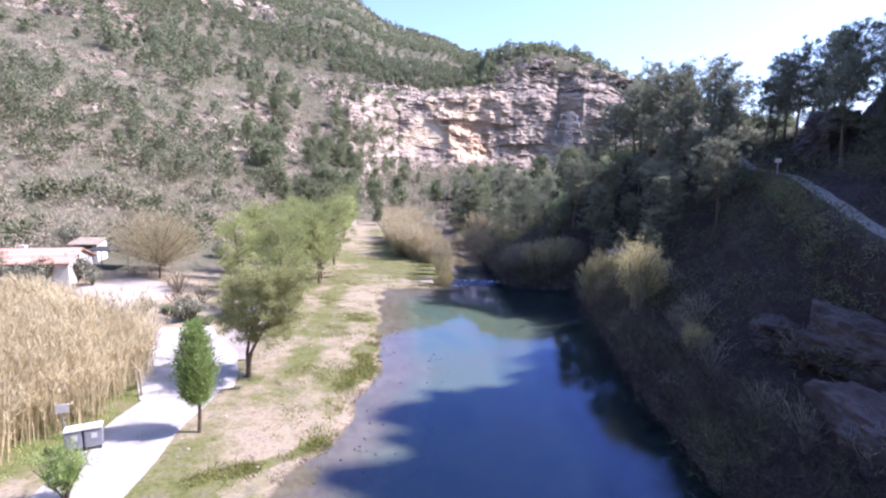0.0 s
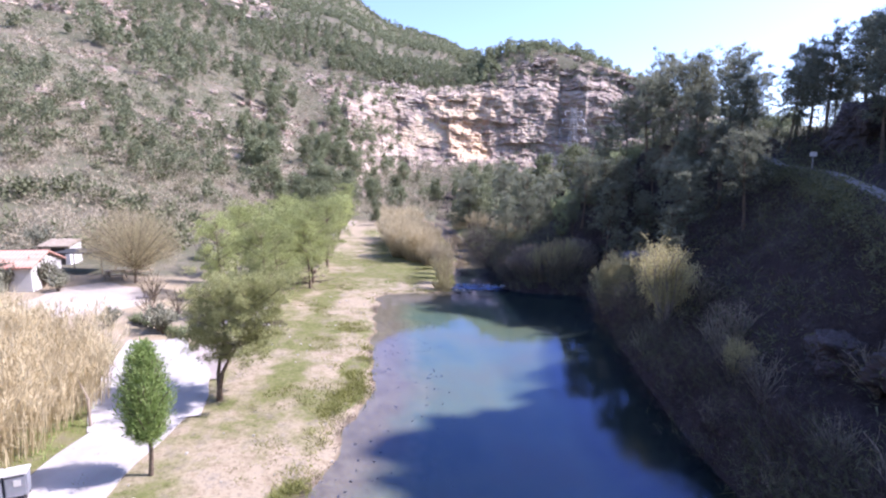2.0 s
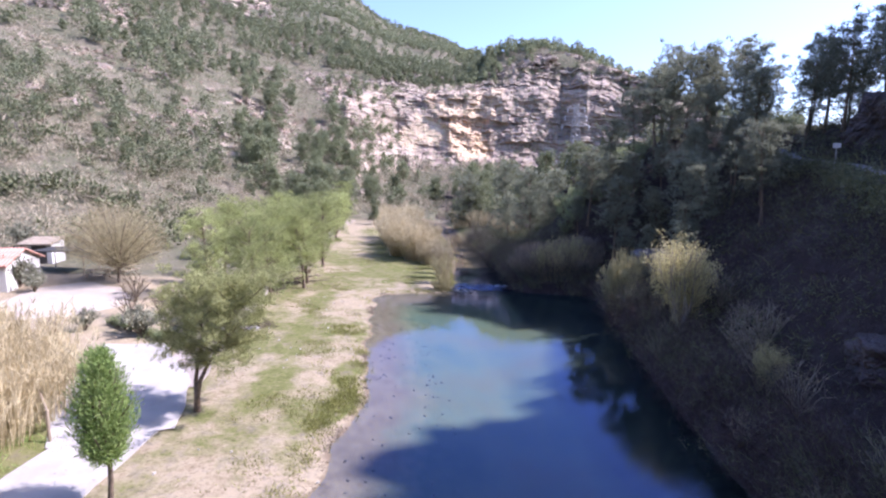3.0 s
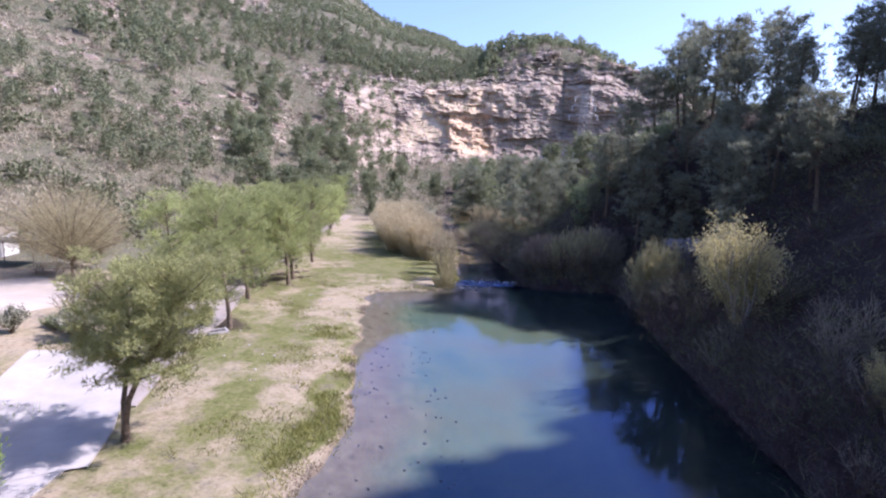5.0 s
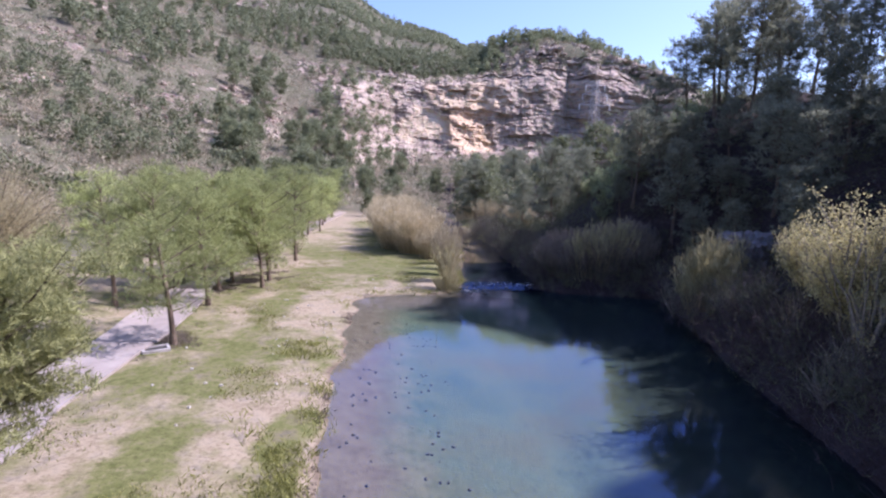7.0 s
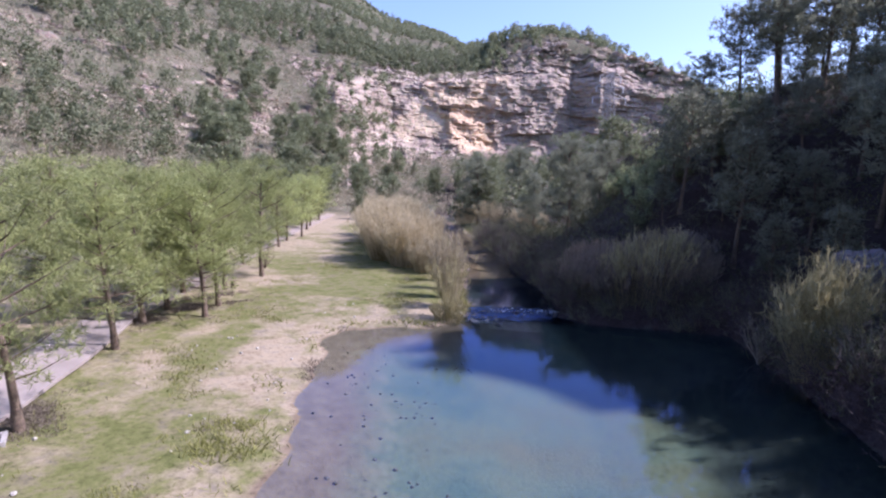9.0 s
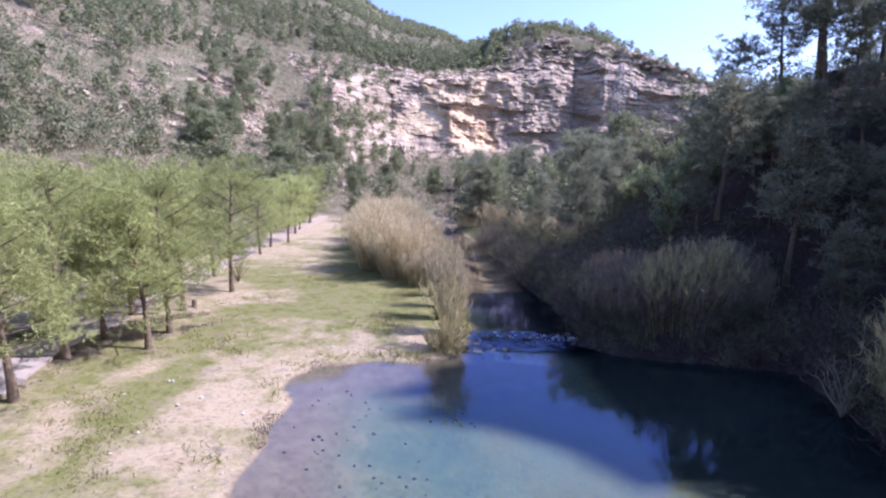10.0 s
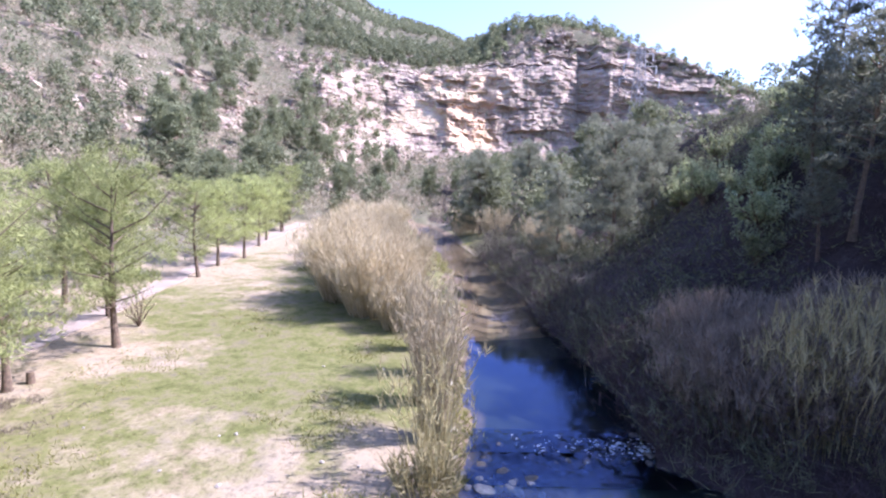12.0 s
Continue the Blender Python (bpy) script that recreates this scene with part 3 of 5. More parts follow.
    me.attributes.new("fresh", "FLOAT", "POINT").data.foreach_set("value", fresh.astype(np.float32))
    ochre = 0.95 * cut + 0.3 * ledge + 0.25 * np.exp(-(((b + 2) / 3) ** 2 + ((s - 0.45) / 0.2) ** 2))
    me.attributes.new("ochre", "FLOAT", "POINT").data.foreach_set("value", ochre.astype(np.float32))
    tagged(place("cliff", me, M_CLIFF), "layered limestone cliff with a fresh cream and ochre scar", "cliff", kind="structure")
    return v, np.clip(0.04 + 0.22 * rubble + 0.4 * smooth(s, 0.86, 0.94) + 0.4 * (1 - smooth(b, -15, -11)) * (s < 0.6), 0, 1) * (1 - bare) * (1 - cut) * (b > -17) * (b < 22)


CLIFF_AT, CLIFF_GREEN = cliff()

# ---- paths and tracks ----
M_DUSTY = plain("dusty_concrete", (0.27, 0.23, 0.21), (0.36, 0.315, 0.29), 0.7, 0.9, 0.2)


def strip_mesh(name, line, width, lift, mat, label, category, thick=0.12):
    """A slab that follows the ground along a bent line; width may change along it."""
    p = np.array([q[:2] for q in line], float)
    seg = np.r_[0, np.cumsum(np.hypot(*np.diff(p, axis=0).T))]
    t = np.arange(0, seg[-1], 0.8)
    c = np.stack([np.interp(t, seg, p[:, 0]), np.interp(t, seg, p[:, 1])], 1)
    for _ in range(3):
        c[1:-1] = (c[:-2] + 2 * c[1:-1] + c[2:]) / 4
    w = np.interp(t, seg, width)
    d = unit(np.gradient(c, axis=0))
    nrm = np.stack([d[:, 1], -d[:, 0]], 1)
    cols = np.linspace(-0.5, 0.5, 7)
    e = c[:, None] + nrm[:, None] * (cols[None, :, None] * w[:, None, None])
    edge = 0.12 * wob(e[..., 0], e[..., 1], 0.9, 0.3)[..., None] * np.sign(cols)[None, :, None] * (np.abs(cols) > 0.45)[None, :, None]
    e = e + nrm[:, None] * edge
    z = height(e[..., 0].ravel(), e[..., 1].ravel())[0].reshape(e.shape[:2])
    z = np.maximum(z, z.mean(1, keepdims=True)) + lift
    top = np.concatenate([e, z[..., None]], -1)
    full = np.concatenate([top[:, :1] - [0, 0, thick], top, top[:, -1:] - [0, 0, thick]], 1)
    i = np.arange(full.shape[0] * full.shape[1]).reshape(full.shape[:2])
    f = np.stack([i[:-1, :-1], i[:-1, 1:], i[1:, 1:], i[1:, :-1]], -1).reshape(-1, 4)
    return tagged(place(name, mesh_of(name, full.reshape(-1, 3), f), mat), label, category, kind="structure")


strip_mesh("pavement", [(-10.9, 8), (-12.2, 14.6), (-12.95, 17.6), (-13.5, 21.5), (-13.7, 25.5)],
           [3.0, 3.1, 3.3, 3.4, 3.2], 0.05, M_CONCRETE, "pale concrete footpath along the river park", "path")
strip_mesh("pavement", [(-13.4, 23.2), (-15.8, 27.3), (-17.6, 29.9), (-19.4, 33.0)], [4.4, 5.6, 4.2, 3.0], 0.064, M_CONCRETE, "broad pale concrete slab where the path branches to the yard", "path")
strip_mesh("pavement", [(-14.0, 28.0), (-15.4, 32.0), (-16.3, 36.5), (-17.3, 41.3), (-18.8, 46.4), (-19.8, 49.6)], [2.6, 2.4, 2.5, 2.8, 2.6, 2.2], 0.045, M_DUSTY, "dusty pinkish concrete footpath between the pines", "path")
strip_mesh("dirt_path", [(-19.7, 49.0), (-20.6, 55), (-21.6, 64), (-24.4, 79), (-26.5, 92), (-28.3, 112)], [2.2, 1.6, 1.4, 1.4, 1.4, 1.4], 0.03, M_DIRT, "worn sandy footpath between the pines", "path")
strip_mesh("road", list(zip(TRACK_X, TRACK_Y)), [0.9] * 7, 0.10, M_ASPHALT, "narrow pale grey track along the shaded hillside", "road", 0.5)

# ---- trees ----
def ball_points(rng, n, r):
    v = unit(rng.normal(size=(n, 3)))
    return v * (rng.random((n, 1)) ** 0.45) * r


def pine_meshes(seed, h, crown_from, spread, tufts, blade, shape="round", lean=0.0, per=3, clump=0.25, thin=0.16, seg=8, curve=1.5):
    """Wood (trunk and limbs) and needles of a pine; shape: round or tall."""
    rng = np.random.default_rng(seed)
    ht = np.linspace(0, 1, 9)
    bend = np.stack([lean * h * ht ** curve + 0.02 * h * (np.sin(ht * 4 + seed) - math.sin(seed)), 0.02 * h * (np.sin(ht * 3.1 + 2 * seed) - math.sin(2 * seed)), ht * h * 0.96], 1)
    r0 = 0.012 * h + 0.05
    wood = [tube(bend, r0 * (1 - 0.85 * ht) * (1 + 0.35 * np.exp(-ht * 18)), seg)]
    roots, dirs = [], []
    nl = 26 if shape == "round" else 38
    for i in range(nl):
        k = crown_from + (0.97 - crown_from) * (i + rng.random()) / nl
        s = (k - crown_from) / (1 - crown_from)
        prof = math.sin(math.pi * min(0.98, 0.16 + 0.80 * s)) ** 0.7 if shape == "round" else (1.05 - s) ** 0.8
        ln = spread * prof * (0.65 + 0.5 * rng.random())
        az = i * 2.4 + rng.normal() * 0.4
        base = np.array([np.interp(k, ht, bend[:, j]) for j in range(3)])
        up = 0.15 + 0.55 * s
        out = np.array([math.cos(az), math.sin(az), up])
        q = np.linspace(0, 1, 5)[:, None]
        pts = base + out * ln * q + np.array([0, 0, 0.18 * ln]) * q ** 2 + rng.normal(size=(5, 3)) * 0.05 * ln * q
        wood.append(tube(pts[::2], (0.28 * r0 * (1.1 - 0.9 * q[:, 0]))[::2], max(3, seg // 2)))
        nc = max(2, int(3 + 4 * prof))
        for j in range(nc):
            a = 0.35 + 0.65 * (j + rng.random()) / nc
            c = base + (pts[-1] - base) * a + rng.normal(size=3) * 0.19 * spread * np.array([1, 1, 0.6])
            n = max(4, int(tufts / (nl * 5)))
            o = ball_points(rng, n, clump * spread * (0.55 + 0.5 * rng.random())) * np.array([1, 1, 0.62])
            roots.append(c + o)
            dirs.append(unit(o + np.array([0, 0, 0.10 * spread]) + 0.45 * spread * 0.3 * rng.normal(size=o.shape)))
    roots, dirs = np.concatenate(roots), np.concatenate(dirs)
    k = per
    roots, dirs = np.repeat(roots, k, 0), unit(np.repeat(dirs, k, 0) + 0.65 * rng.normal(size=(len(dirs) * k, 3)))
    v, f = blades(roots, dirs, blade * (0.7 + 0.6 * rng.random(len(roots))), blade * thin, rng)
    wv, wf = joined(wood)
    return mesh_of("trunk", wv, wf, True), mesh_of("crown", v, f)


def tree_from(name, meshes, wood_mat, leaf_mat, label, category, group=""):
    e = thing(name, label=label, category=category, group=group)
    place("trunk", meshes[0], wood_mat, e)
    place("crown", meshes[1], leaf_mat, e)
    return e


def stand(proto, spots, sink=0.06):
    """Copies of the first trees at spots (x, y, scale, turn), the first of each kind set on the first spot."""
    used = set()
    for i, (x, y, s, rz) in enumerate(spots):
        p = proto[i % len(proto)]
        m = pose(x, y, hz(x, y) - sink, 0, 0, rz)
        if id(p) in used:
            copy_thing(p, m @ Matrix.Diagonal((s / p.scale[0], s / p.scale[1], s / p.scale[2], 1)))
        else:
            p.matrix_basis = m @ Matrix.Diagonal((s, s, s, 1))
            used.add(id(p))


PARK = "park pines beside the footpath"


def arrays(me, k):
    """Places and faces of k corners of a mesh."""
    v, f = np.empty(3 * len(me.vertices), np.float32), np.empty(len(me.loops), np.int32)
    me.vertices.foreach_get("co", v)
    me.loops.foreach_get("vertex_index", f)
    return v.reshape(-1, 3), f.reshape(-1, k)


def forked_pine():
    """Two stems from one short trunk, with one broad crown."""
    wood, green = [], []
    for seed, h, lean, spread, turn, n in ((11, 6.2, 0.24, 2.3, 0, 6600), (14, 5.8, 0.18, 2.1, 165, 5600)):
        w, g = pine_meshes(seed, h, 0.38, spread, n, 0.20, lean=lean, per=5, clump=0.22, thin=0.10, curve=1.5)
        m = np.array(Matrix.Rotation(radians(turn), 3, "Z"))
        for me, k, out in ((w, 4, wood), (g, 3, green)):
            v, f = arrays(me, k)
            out.append((v @ m.T + np.array([0.65, 0, 0]) * smooth(v[:, 2:], 1.2, 4), f))
    return mesh_of("trunk", *joined(wood), True), mesh_of("crown", *joined(green))


near_pine = tree_from("pine_tree", forked_pine(), M_BARK, M_PINE_OLD, "olive-green pine with a forked dark trunk beside the path", "tree", PARK)
near_pine.matrix_basis = pose(-11.52, 26.0, hz(-11.52, 26) - 0.05)
park = [tree_from("pine_tree", pine_meshes(20 + i, 7.7, 0.22, 2.65, 3300, 0.28, "tall" if i % 2 else "round", per=5, clump=0.23, thin=0.085, lean=0.02 * (i - 1)), M_BARK, M_PINE, "slender pine with light olive crown on sandy ground", "tree", PARK) for i in range(4)]
stand(park, [(-14.6, 38.9, 0.95, 10), (-16.8, 45.7, 0.98, 80), (-18.2, 49.4, 1.0, 150), (-16.1, 51.4, 0.92, 220), (-16.6, 53.7, 1.02, 300), (-18.5, 51.9, 0.95, 40), (-20.0, 55.8, 1.0, 100), (-18.1, 57.2, 0.9, 190),
             (-17.8, 62.0, 1.05, 250), (-21.2, 66.0, 0.95, 20), (-22.6, 76.5, 0.9, 70), (-23.6, 81.0, 0.9, 130), (-23.5, 85.3, 0.9, 200), (-25.6, 92.7, 0.9, 260), (-26.5, 96.5, 0.9, 310), (-22.2, 48.5, 1.0, 15),
             (-23.3, 53.5, 1.0, 95), (-22.6, 60.0, 0.95, 165), (-25.0, 67.5, 1.0, 235), (-26.5, 73.0, 1.0, 295), (-20.6, 43.0, 0.9, 60), (-27.5, 103, 0.95, 120), (-30, 112, 1.0, 180)])


def broad_meshes(seed, h, crown_from, spread, n, leaf, spiky=False):
    rng = np.random.default_rng(seed)
    ht = np.linspace(0, 1, 7)
    line = np.stack([0.02 * h * np.sin(3 * ht), 0.02 * h * np.sin(4 * ht + 1), ht * h * 0.85], 1)
    wood = [tube(line, (0.012 * h + 0.03) * (1 - 0.85 * ht), 7)]
    roots, dirs = [], []
    nl = 60 if spiky else 80
    for i in range(nl):
        k = crown_from + ((0.4 if spiky else 0.8) - crown_from) * (i / nl) ** 1.2
        az = i * 2.4
        s = i / nl
        base = np.array([np.interp(k / 0.85 * 0.85, ht, line[:, j]) for j in range(3)])
        base[2] = k * h * 0.9
        if spiky:                                                  # tips on a dome
            up = math.asin(-0.12 + 1.09 * (i + 0.5) / nl)
            tip = np.array([spread * math.cos(up) * math.cos(az), spread * math.cos(up) * math.sin(az), 0.46 * h + 0.53 * h * math.sin(up)])
            out = (tip - base) * rng.uniform(0.85, 1.05)
            ln = 1.0
        else:
            egg = spread * math.sin(math.pi * (0.13 + 0.84 * s)) ** 0.75 * rng.uniform(0.72, 1.18)
            tip = np.array([egg * math.cos(az), egg * math.sin(az), h * (0.34 + 0.64 * s)])
            base = np.array([0.02 * h, 0, max(crown_from * h, tip[2] - 1.1 * egg - 0.3)])
            out, ln = (tip - base) * 0.85, 1.0
        q = np.linspace(0, 1, 4)[:, None]
        pts = base + out * ln * q + rng.normal(size=(4, 3)) * 0.06 * ln * q
        wood.append(tube(pts, 0.02 + 0.02 * (1 - q[:, 0]), 4))
        c = base + (pts[-1] - base) * rng.random((n // nl, 1)) ** 0.5
        o = ball_points(rng, n // nl, spread * 0.24 if spiky else 0.14 + 0.22 * egg)
        roots.append(c + o)
        dirs.append(unit(o + (0.12 * out if spiky else 0.25 * out + np.array([0, 0, 0.35])) + 0.3 * rng.normal(size=o.shape)))
    roots, dirs = np.concatenate(roots), np.concatenate(dirs)
    if spiky:
        v, f = blades(roots, dirs, leaf * (0.6 + 0.8 * rng.random(len(roots))), leaf * 0.09, rng)
    else:
        v, f = leaves(roots, dirs, leaf * (0.7 + 0.6 * rng.random(len(roots))), leaf * 0.24, rng)
    wv, wf = joined(wood)
    return mesh_of("trunk", wv, wf, True), mesh_of("crown", v, f)


poplar = tree_from("poplar_tree", broad_meshes(3, 5.3, 0.27, 0.9, 16000, 0.16), M_BARK, M_POPLAR, "young bright green poplar with a thin straight trunk", "tree")
poplar.matrix_basis = pose(-10.64, 19.48, hz(-10.64, 19.48) - 0.04)
round_tree = tree_from("deciduous_tree", broad_meshes(5, 6.1, 0.2, 3.5, 27000, 0.25, True), M_BARK, M_TWIG, "round ochre tree in bud with dense twigs beside the yard", "tree")
round_tree.matrix_basis = pose(-28.9, 43.9, hz(-28.9, 43.9) - 0.05) @ Matrix.Diagonal((1.08, 1.08, 1.1, 1))

HILL = "pines on the shaded hillside"
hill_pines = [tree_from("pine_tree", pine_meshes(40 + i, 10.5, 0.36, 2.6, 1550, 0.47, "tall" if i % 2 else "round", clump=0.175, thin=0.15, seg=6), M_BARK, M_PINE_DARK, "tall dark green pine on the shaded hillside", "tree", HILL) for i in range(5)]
rng = np.random.default_rng(17)
tall_spots = [(19.5, 67.5, 0.95), (21.2, 71, 0.95), (22.6, 67.6, 1.05), (25.6, 69.2, 1.0), (24.2, 76.8, 1.08), (31, 73.7, 1.05), (33.6, 61, 0.95), (28, 66, 1), (35.5, 67, 1), (30, 81, 1), (17.6, 69, 0.8), (27, 72, 0.9), (36, 78, 1), (37, 58, 1.05), (32, 55.5, 0.9), (38, 50, 1.1), (35, 45, 1.1), (40, 62, 1.1), (21, 60, 0.8), (23.5, 63.5, 0.85), (19, 55, 0.75), (22.5, 54, 0.8), (21.5, 46.5, 0.75), (26, 58.5, 0.9), (33, 51, 0.9), (30.5, 45.5, 0.85), (32.5, 40, 0.9), (30.5, 58.5, 0.8)]
small_spots = [(9, 86, 0.6), (15.5, 70.8, 0.72), (18, 49.5, 0.7), (16, 62.5, 0.6), (12.5, 67, 0.6), (13.5, 58.5, 0.82), (17, 57.5, 0.55), (19, 62.5, 0.55), (14, 64, 0.5), (20.5, 66.5, 0.6), (24, 58, 0.6), (23, 50, 0.6), (11.5, 62.5, 0.76), (15.4, 45.2, 0.45), (16.6, 48.2, 0.5), (14.6, 51.0, 0.5), (13.6, 54.4, 0.5)]
young = [(10.5 + 14 * (0.5 + 0.5 * math.sin(3.7 * i)), 60.5 + 0.75 * i, 0.26 + 0.2 * (0.5 + 0.5 * math.sin(5.1 * i))) for i in range(8)]
spots = [(x, y, s, 41 * i % 360) for i, (x, y, s) in enumerate(tall_spots + small_spots + young)]
while len(spots) < 88:
    x, y = rng.uniform(14, 50), rng.uniform(2, 76)
    dd = height(np.array([x]), np.array([y]))[1][0]
    if dd < 14.5 or -5 < x - np.interp(y, TRACK_Y, TRACK_X) < 2.6 or y > 50 and x < 39:
        continue
    if min(math.hypot(x - a, y - b) for a, b, *_ in spots) < 3.0:
        continue
    spots.append((x, y, rng.uniform(0.75, 1.15), rng.uniform(0, 360)))
stand(hill_pines, spots)

MIDV = "pines on the valley floor below the cliff"
full_pines = [tree_from("pine_tree", pine_meshes(70 + i, 9.6, 0.12, 2.9, 4200, 0.36, "tall" if i else "round", per=4, clump=0.20, thin=0.11, seg=6), M_BARK, M_PINE_DARK, "dense green pine with a full crown beside the stream", "tree", MIDV) for i in range(2)]
stand(full_pines, [(6.4, 78.6, 0.98, 20), (3.4, 85.5, 0.82, 130), (10.2, 82.5, 0.8, 230), (-3.4, 109, 1.15, 70), (4.2, 126, 1.2, 310)])
mid_pines = [tree_from("pine_tree", pine_meshes(60 + i, 9.0, 0.2, 2.6, 950, 0.85, "tall" if i % 2 else "round", per=2, clump=0.22, thin=0.2, seg=5), M_BARK, M_FAR, "green pine on the valley floor below the cliff", "tree", MIDV) for i in range(3)]
spots = []
while len(spots) < 78:
    y = rng.uniform(100, 200)
    x = rng.uniform(-0.5 * y, 0.2 * y)
    if rng.random() < 0.4:
        x = rng.uniform(-0.5 * y, -0.2 * y)
    if height(np.array([x]), np.array([y]))[1][0] < 3 or min([math.hypot(x - a, y - b) for a, b, *_ in spots] + [9]) < 4:
        continue
    spots.append((x, y, rng.uniform(0.45, 1.1), rng.uniform(0, 360)))
stand(mid_pines, spots)


def scattered(name, pts, h, spread, n, blade, mat, label, category, seed, flat=0.8, wide=0.55):
    """Many far clumps in one mesh: each a handful of blades round its middle."""
    rng = np.random.default_rng(seed)
    pts = np.asarray(pts, float)
    size = rng.uniform(0.55, 1.25, len(pts))
    c = np.repeat(pts, n, 0)
    s = np.repeat(size, n)[:, None]
    o = unit(rng.normal(size=c.shape)) * (rng.random((len(c), 1)) ** 0.4) * np.array([spread, spread, h * 0.5 * flat]) * s
    roots = c + o + np.array([0, 0, h * 0.5]) * s
    d = unit(o / np.array([spread, spread, h * 0.5]) + np.array([0, 0, 0.4]) + 0.7 * rng.normal(size=c.shape))
    v, f = blades(roots, d, blade * s[:, 0] * (0.6 + 0.8 * rng.random(len(c))), blade * wide * s[:, 0], rng)
    return tagged(place(name, mesh_of(name, v, f), mat), label, category, kind="stuff")


def polar_spots(n, b_range, r_range, seed, keep):
    """Spots on the far hills by bearing and distance, thinned by keep(x, y, b, r)."""
    rng = np.random.default_rng(seed)
    b = rng.uniform(*b_range, n)
    r = np.sqrt(rng.uniform(r_range[0] ** 2, r_range[1] ** 2, n))
    x, y = r * np.sin(np.radians(b)), 20 + r * np.cos(np.radians(b))
    k = keep(x, y, b, r) > rng.random(n)
    x, y = x[k], y[k]
    return np.stack([x, y, height(x, y)[0] - 0.2], 1)


def wood_density(x, y, b, r):
    clump = smooth(wob(x, y, 21, 0.9) + 0.7 * wob(x, y, 9, 0.2), -0.2, 0.7)
    face = (b > -14.0) & (b < 24) & (r > 190) & (r < np.interp(b, BEAR, R2) + np.where(b > 0, 24, 5))
    rubble = (b > -20) & (b < -14) & (r > 172) & (r < 252) | (b > -28.5) & (b < -24.5) & (r > 152) & (r < 176) | (b > -49) & (b < -35) & (r > 232) & (r < 268) | (b > -29) & (b < -24) & (r > 358) & (r < 392)
    return np.where(face, 0, np.where(rubble, 0.12, np.where(r > 258, 0.25 + 0.75 * clump, clump)))


def thinned(pts, gap):
    """Thins spots to one in each square of the plan."""
    seen, out = set(), []
    for x, y, z in pts:
        k = (int(x // gap), int(y // gap))
        if k not in seen:
            seen.add(k)
            out.append((x, y, z))
    return np.array(out)


def far_crowns(name, pts, h, spread, n, tuft, label, seed, lobes=6):
    """Far pines in one mesh: each crown of several rounded lobes, faced with tufts of needles."""
    rng = np.random.default_rng(seed)
    pts = np.asarray(pts, float)
    size = rng.uniform(0.55, 1.3, len(pts))
    k = np.arange(lobes)
    a = rng.uniform(0, 6.3, (len(pts), 1)) + k * 2.4
    up = (k + rng.random((len(pts), lobes))) / lobes
    out = 0.62 * np.sin(np.pi * (0.25 + 0.72 * up)) * rng.uniform(0.6, 1.2, up.shape)
    mid = np.stack([spread * out * np.cos(a), spread * out * np.sin(a), h * (0.28 + 0.58 * up)], -1)
    c = (pts[:, None] + mid * size[:, None, None]).reshape(-1, 3)
    rad = np.repeat(size, lobes) * spread * rng.uniform(0.36, 0.58, len(c))
    m = n // lobes
    o = unit(rng.normal(size=(len(c) * m, 3)) + np.array([0, 0, 0.35]))
    rad = np.repeat(rad, m)[:, None]
    p = np.repeat(c, m, 0) + o * rad * np.array([1, 1, 0.85]) * rng.uniform(0.8, 1.1, rad.shape)
    d = unit(np.cross(o, rng.normal(size=o.shape)) + 0.8 * rng.normal(size=o.shape))
    s = unit(np.cross(o, d) + 0.5 * rng.normal(size=o.shape)) * tuft * 0.42
    d = d * tuft * rng.uniform(0.6, 1.4, rad.shape)
    v = np.stack([p - d * 0.5 - s, p - d * 0.5 + s, p + d * 0.6], 1).reshape(-1, 3)
    return tagged(place(name, mesh_of(name, v, np.arange(len(v)).reshape(-1, 3)), M_FAR), label, "woods", kind="stuff")


far_crowns("far_pine_woods", thinned(polar_spots(1500, (-54, 30), (85, 165), 11, lambda x, y, b, r: 0.7 * wood_density(x, y, b, r)), 5.0), 6.0, 2.2, 240, 0.46, "scattered pines on the lower slope", 12)
far_crowns("far_pine_woods", thinned(polar_spots(7600, (-54, 30), (165, 340), 1, lambda x, y, b, r: 0.85 * wood_density(x, y, b, r)), 5.6), 7.4, 2.3, 150, 0.74, "scattered dark pines covering the dry mountainside", 5)
far_crowns("far_pine_woods", thinned(polar_spots(4200, (-54, 8), (300, 420), 2, lambda x, y, b, r: (0.35 + 0.5 * smooth(wob(x, y, 40, 0.4), -0.3, 0.6)) * (wood_density(x, y, b, r) > 0.13)), 6.0), 6.0, 2.2, 60, 0.95, "pine woods on the upper mountain slope", 6)
far_crowns("far_pine_woods", thinned(polar_spots(11000, (-54, 8), (380, 670), 102, lambda x, y, b, r: 0.55 + 0.45 * smooth(wob(x, y, 30, 0.4), -0.5, 0.4)), 5.2), 3.6, 2.4, 30, 1.3, "low green scrub covering the mountain top", 106, 3)
scattered("hillside_scrub", polar_spots(12000, (-60, 4), (52, 330), 3, lambda x, y, b, r: 0.95 * (1 - 0.9 * ((b > -15) & (r > 205))) * ((x < -33) | (r > 112))), 1.7, 1.4, 16, 0.75, M_SCRUB, "dry grey-brown scrub on the hillside", "shrubs", 7, 0.8, 0.3)
scattered("hillside_scrub", polar_spots(10500, (-60, 4), (52, 330), 4, lambda x, y, b, r: (0.3 + 0.5 * smooth(r, 70, 160)) * (1 - 0.85 * ((b > -15) & (r > 205))) * ((x < -33) | (r > 112))), 1.9, 1.35, 18, 0.56, M_GREENSCRUB, "low green bushes on the hillside", "shrubs", 8, 0.8, 0.35)
